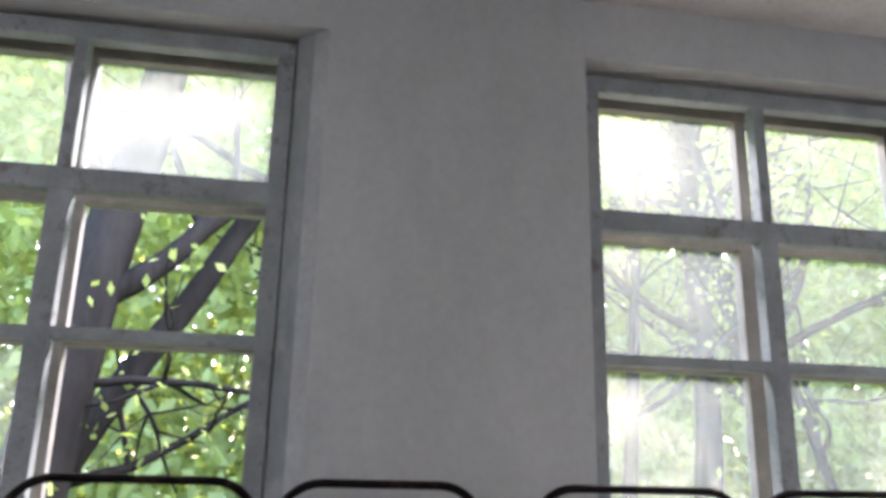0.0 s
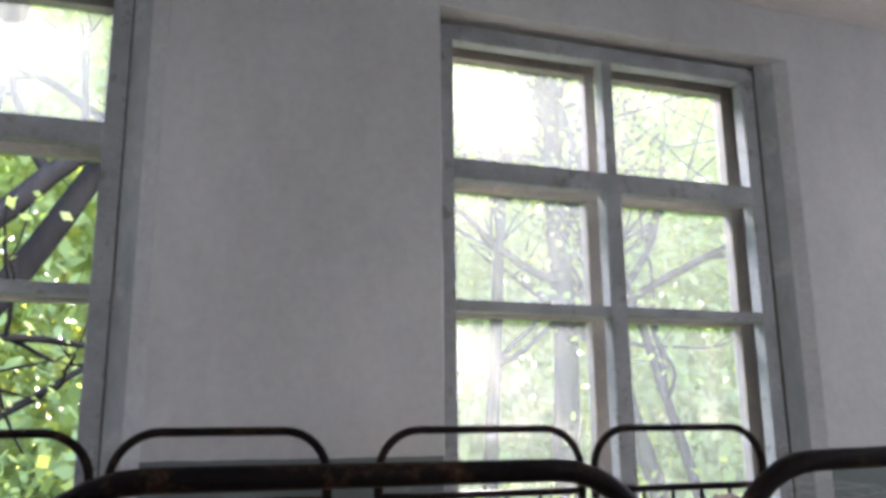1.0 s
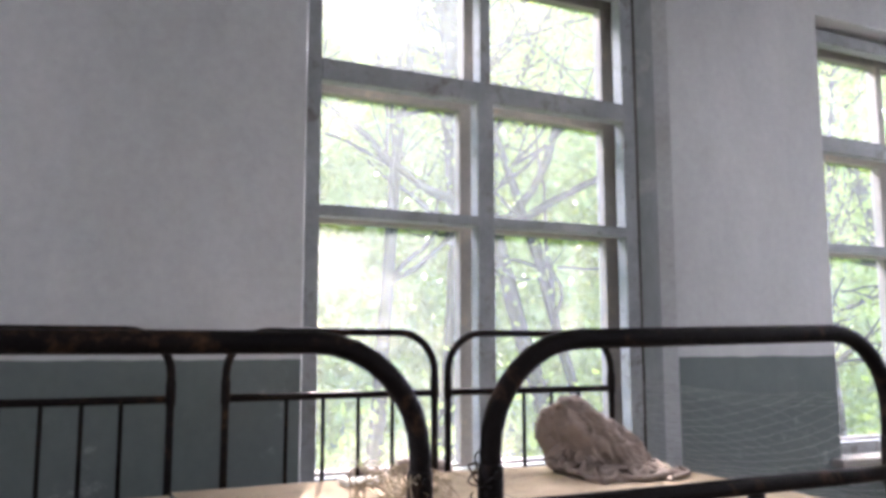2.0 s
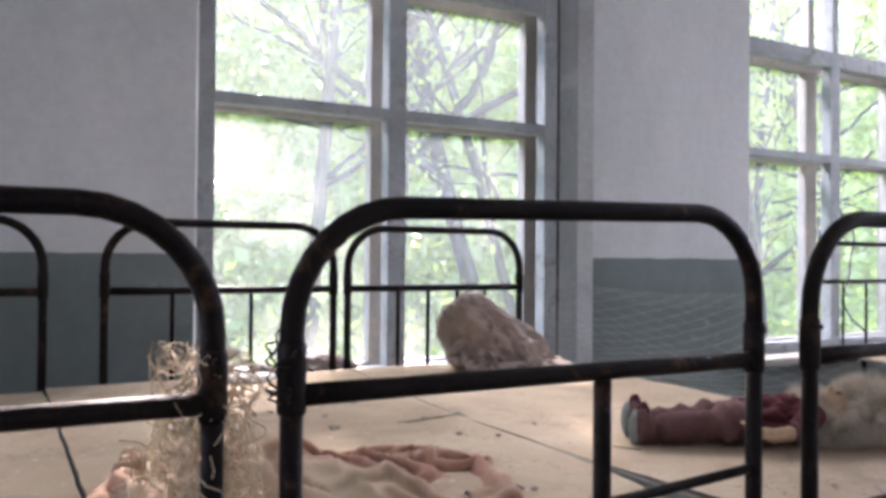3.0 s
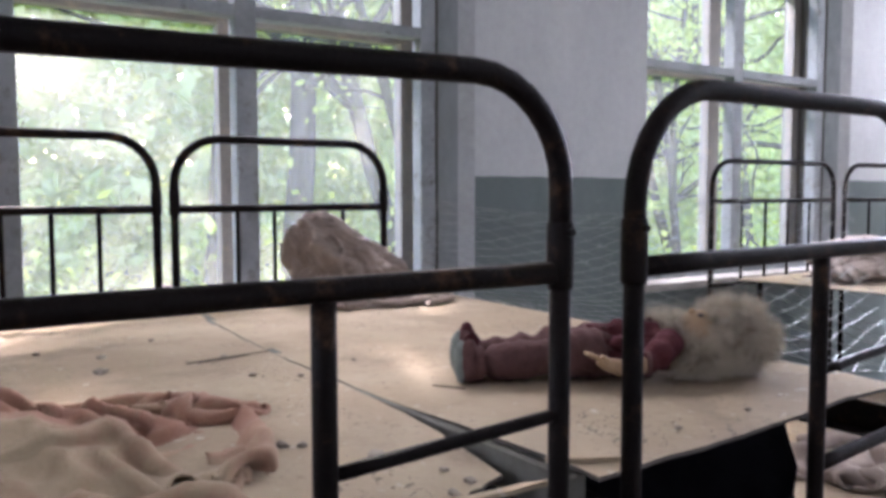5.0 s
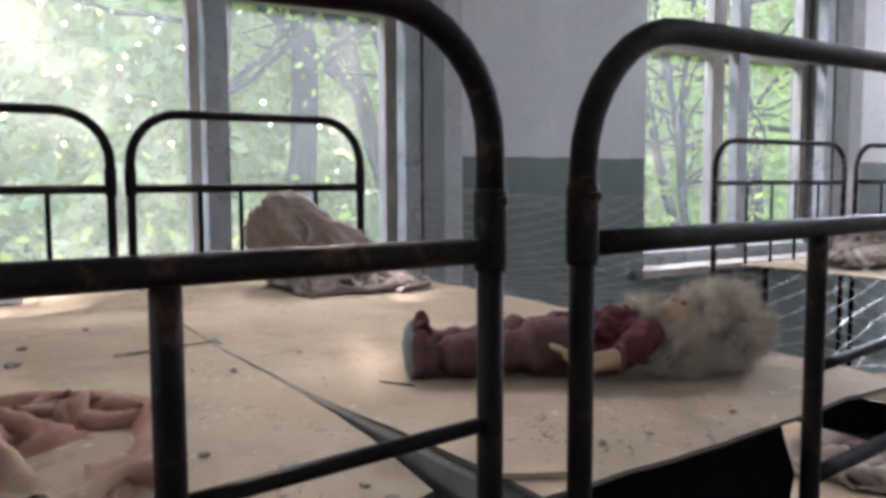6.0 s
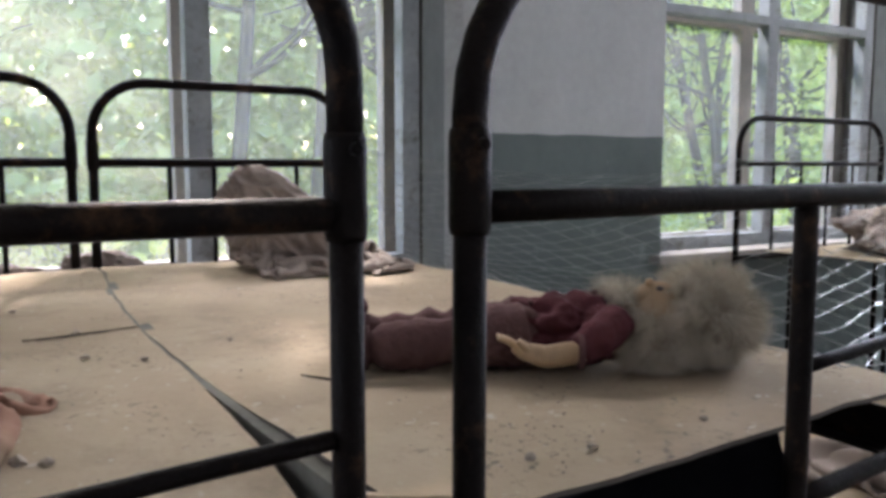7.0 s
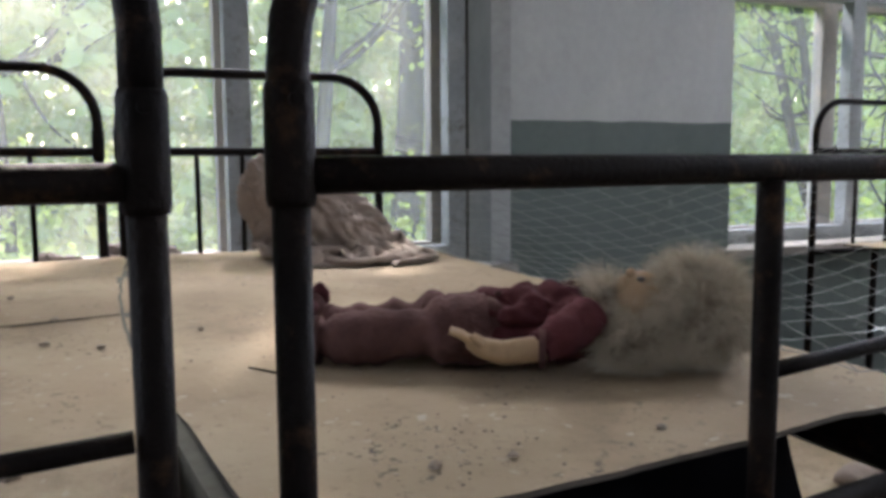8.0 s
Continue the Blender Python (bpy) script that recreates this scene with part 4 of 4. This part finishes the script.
def doll():
    rng2 = random.Random(9)
    d, n = Vector((0.878, -0.479, 0)), Vector((0.479, 0.878, 0))
    F0 = Vector((1.497, 1.125, 0.924))
    bm = bmesh.new()

    def P(a, b, z):
        return F0 + d * a + n * b + Vector((0, 0, z))

    def blob(c, sa, sb, sz, mat, rough=0.0, freq=30, sub=3):
        vs = bmesh.ops.create_icosphere(bm, subdivisions=sub, radius=1)["verts"]
        for v in vs:
            k = 1 + rough * noise.noise(v.co * 3 + Vector(c) * freq) + 0.15 * rough * ridge(v.co.x * 5 + c[0] * freq, v.co.y * 2.5 + v.co.z * 3, freq)
            q = v.co * k
            v.co = P(c[0] + q.x * sa, c[1] + q.y * sb, max(0.0, c[2] + q.z * sz))
        for f in {f for v in vs for f in v.link_faces}:
            f.material_index = mat
            f.smooth = True

    def limb_tube(pts, rs, mat, wrinkle=0.0):
        qs, rr = [], []
        m = 11
        for (p, r), (p2, r2) in zip(zip(pts, rs), zip(pts[1:], rs[1:])):
            for k in range(m):
                f = k / m
                qs.append(P(*[u + (w - u) * f for u, w in zip(p, p2)]))
                rr.append((r + (r2 - r) * f) * (1 + wrinkle * noise.noise(qs[-1] * 60)))
        qs.append(P(*pts[-1]))
        rr.append(rs[-1])
        before = len(bm.faces)
        sweep(bm, qs, rr, 14, True, mat)
        bm.faces.ensure_lookup_table()
        for f in bm.faces[before:]:
            f.smooth = True

    # legs in wide trousers, shoes pointing up
    for b, dz in ((-0.028, 0.0), (0.03, 0.003)):
        limb_tube([(0.005, b, 0.024), (0.06, b, 0.027), (0.13, b * 0.95, 0.033), (0.19, b * 0.7, 0.038)], [0.020, 0.024, 0.029, 0.033], 1, 0.4)
        blob((-0.003, b, 0.027 + dz), 0.010, 0.013, 0.030, 5, 0.2)
        blob((0.008, b, 0.028 + dz), 0.014, 0.019, 0.033, 1, 0.15)
        blob((0.012, b + 0.004, 0.055 + dz), 0.010, 0.008, 0.014, 0, 0.3)
    # body, collar, belt
    blob((0.175, 0.0, 0.033), 0.055, 0.056, 0.034, 1, 0.25, 55, 4)
    blob((0.235, 0.0, 0.037), 0.07, 0.055, 0.036, 0, 0.4, 55, 5)
    # cuffs and hem as rolled bands
    for a, b, z, r in ((0.240, -0.0755, 0.030, 0.0185), (0.203, 0.081, 0.028, 0.0155)):
        limb_tube([(a - 0.003, b, z), (a + 0.003, b, z)], [r, r], 1)
    for b in (-0.028, 0.03):
        limb_tube([(0.016, b, 0.025), (0.026, b, 0.025)], [0.0245, 0.0245], 1, 0.1)
    for k in range(5):
        blob((0.20 + 0.018 * k, -0.012 + 0.004 * k, 0.070 + 0.002 * k), 0.004, 0.004, 0.003, 1, 0, 30, 2)
    # arms
    limb_tube([(0.285, -0.04, 0.052), (0.262, -0.066, 0.042), (0.238, -0.076, 0.030)], [0.021, 0.020, 0.016], 0, 0.35)
    limb_tube([(0.243, -0.075, 0.030), (0.205, -0.080, 0.026), (0.186, -0.079, 0.031), (0.175, -0.078, 0.038)], [0.0125, 0.0115, 0.0092, 0.0078], 2)
    for dy in (-0.0062, -0.002, 0.0022, 0.006):
        limb_tube([(0.178, -0.078 + dy, 0.036), (0.167, -0.077 + dy * 1.2, 0.043), (0.157, -0.076 + dy * 1.4, 0.046)], [0.0034, 0.003, 0.0022], 2)
    limb_tube([(0.186, -0.086, 0.034), (0.176, -0.09, 0.044)], [0.0036, 0.0024], 2)
    limb_tube([(0.285, 0.045, 0.052), (0.25, 0.07, 0.04), (0.2, 0.082, 0.028)], [0.022, 0.019, 0.014], 0, 0.15)
    limb_tube([(0.205, 0.081, 0.028), (0.15, 0.085, 0.022)], [0.0125, 0.007], 2)
    # neck, head with face turned up
    limb_tube([(0.285, 0, 0.048), (0.322, 0, 0.052)], [0.018, 0.018], 2)
    blob((0.338, -0.006, 0.058), 0.030, 0.028, 0.034, 2)
    blob((0.322, -0.010, 0.076), 0.012, 0.013, 0.012, 2)
    blob((0.327, -0.012, 0.090), 0.005, 0.0045, 0.0055, 2)
    blob((0.335, -0.024, 0.086), 0.004, 0.0045, 0.0025, 4)
    blob((0.338, 0.006, 0.089), 0.004, 0.0045, 0.0025, 4)
    # hair: soft masses in a darker copy of its colour for inner shade, many fine locks
    masses = (((0.391, -0.004, 0.053), (0.052, 0.062, 0.052), 0.62), ((0.330, -0.034, 0.028), (0.036, 0.030, 0.026), 0.24), ((0.302, 0.012, 0.060), (0.026, 0.034, 0.020), 0.16))
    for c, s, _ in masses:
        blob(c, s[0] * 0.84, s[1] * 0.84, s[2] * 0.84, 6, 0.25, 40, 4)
    for k in range(26000):
        w = rnd_unit(rng2)
        pick = rng2.random()
        c, s, _ = masses[0] if pick < 0.60 else masses[1] if pick < 0.84 else masses[2]
        root = Vector((c[0] + w.x * s[0] * 0.86, c[1] + w.y * s[1] * 0.86, c[2] + w.z * s[2] * 0.86))
        tuft = Vector((noise.noise(w * 3), noise.noise(w * 3 + Vector((9, 0, 0))), noise.noise(w * 3 + Vector((0, 9, 0)))))
        flow = (w * 0.8 + tuft * 1.5 + rnd_unit(rng2) * 0.35 + Vector((-0.25, -0.25, -0.2))).normalized()
        L = rng2.uniform(0.014, 0.036)
        side = flow.cross(rnd_unit(rng2)).normalized() * rng2.uniform(0.00015, 0.00032)
        bend = rnd_unit(rng2) * 0.3
        a0, a1, a2 = root, root + flow * L * 0.55, root + (flow + bend).normalized() * L
        for q in (a1, a2):
            q.z = max(q.z, 0.002)
        vs = [bm.verts.new(P(*q)) for q in (a0 - side, a0 + side, a1 + side * 0.8, a1 - side * 0.8, a2)]
        bm.faces.new((vs[0], vs[1], vs[2], vs[3])).material_index = 3
        bm.faces.new((vs[3], vs[2], vs[4])).material_index = 3
    me = bpy.data.meshes.new("doll")
    bm.to_mesh(me)
    bm.free()
    for m in (M_DRESS, M_TROUSER, M_SKIN, M_HAIR, M_DARK, M_SOLE, M_HAIR_SHADE):
        me.materials.append(m)
    return tagged(new("doll", me), "old doll, dark red jacket, fuzzy pale hair, lying on a board", "doll")


doll()


# torn plastic film over the top pane of a window
def torn_film():
    bm = bmesh.new()
    x0, x1, z0, z1 = -0.475, 0.06, RAIL1 + 0.03, 2.56
    grid = []
    nx, nz = 40, 16
    for i in range(nx + 1):
        f = i / nx
        x = x0 + (x1 - x0) * f
        top = z1 - 0.02 - 0.09 * math.exp(-((f - 0.52) / 0.16) ** 2) - 0.05 * (1 - f) * 0.5 + 0.008 * fbm(f * 14, 2)
        col = []
        for j in range(nz + 1):
            z = z0 + (top - z0) * j / nz
            col.append(bm.verts.new((x, SASH_Y + 0.034 + 0.006 * fbm(x * 6, z * 6), z)))
        grid.append(col)
    for a, b in zip(grid, grid[1:]):
        for j in range(nz):
            bm.faces.new((a[j], b[j], b[j + 1], a[j + 1]))
    bmesh.ops.solidify(bm, geom=bm.faces[:], thickness=0.0006)
    ob = tagged(part("plastic_film", bm, M_FILM, smooth=True), "torn milky plastic film hanging in a window pane", "film")
    return ob


torn_film()


def vine():
    pts = [Vector((4.118 + 0.12 * math.sin(3.1 * f) * f + 0.05 * f + 0.015 * math.sin(17 * f), 2.60 + 0.02 * math.sin(9 * f), 1.66 - 0.62 * f)) for f in [k / 24 for k in range(25)]]
    side = [[pts[6], pts[6] + Vector((0.05, 0.01, 0.05)), pts[6] + Vector((0.08, 0.02, 0.13))], [pts[1], pts[1] + Vector((-0.05, 0.02, 0.06)), pts[1] + Vector((-0.06, 0.02, 0.14))],
            [pts[2], pts[2] + Vector((0.04, 0.0, 0.06)), pts[2] + Vector((0.05, 0.01, 0.13))], [pts[14], pts[14] + Vector((0.10, 0.02, -0.02)), pts[14] + Vector((0.17, 0.02, 0.03))]]
    stem = pts + [pts[-1] + Vector((0.05, -0.02, -0.09)), Vector((4.40, 2.60, 0.846))]
    t = empty("dead_vine")
    strands("stem", [stem], 0.006, M_BARK, t, 6)
    for s in side:
        strands("twig", [s], 0.0025, M_BARK, t, 4)
    tagged(t, "dry dark vine standing on the outer sill of a window", "vine")


vine()
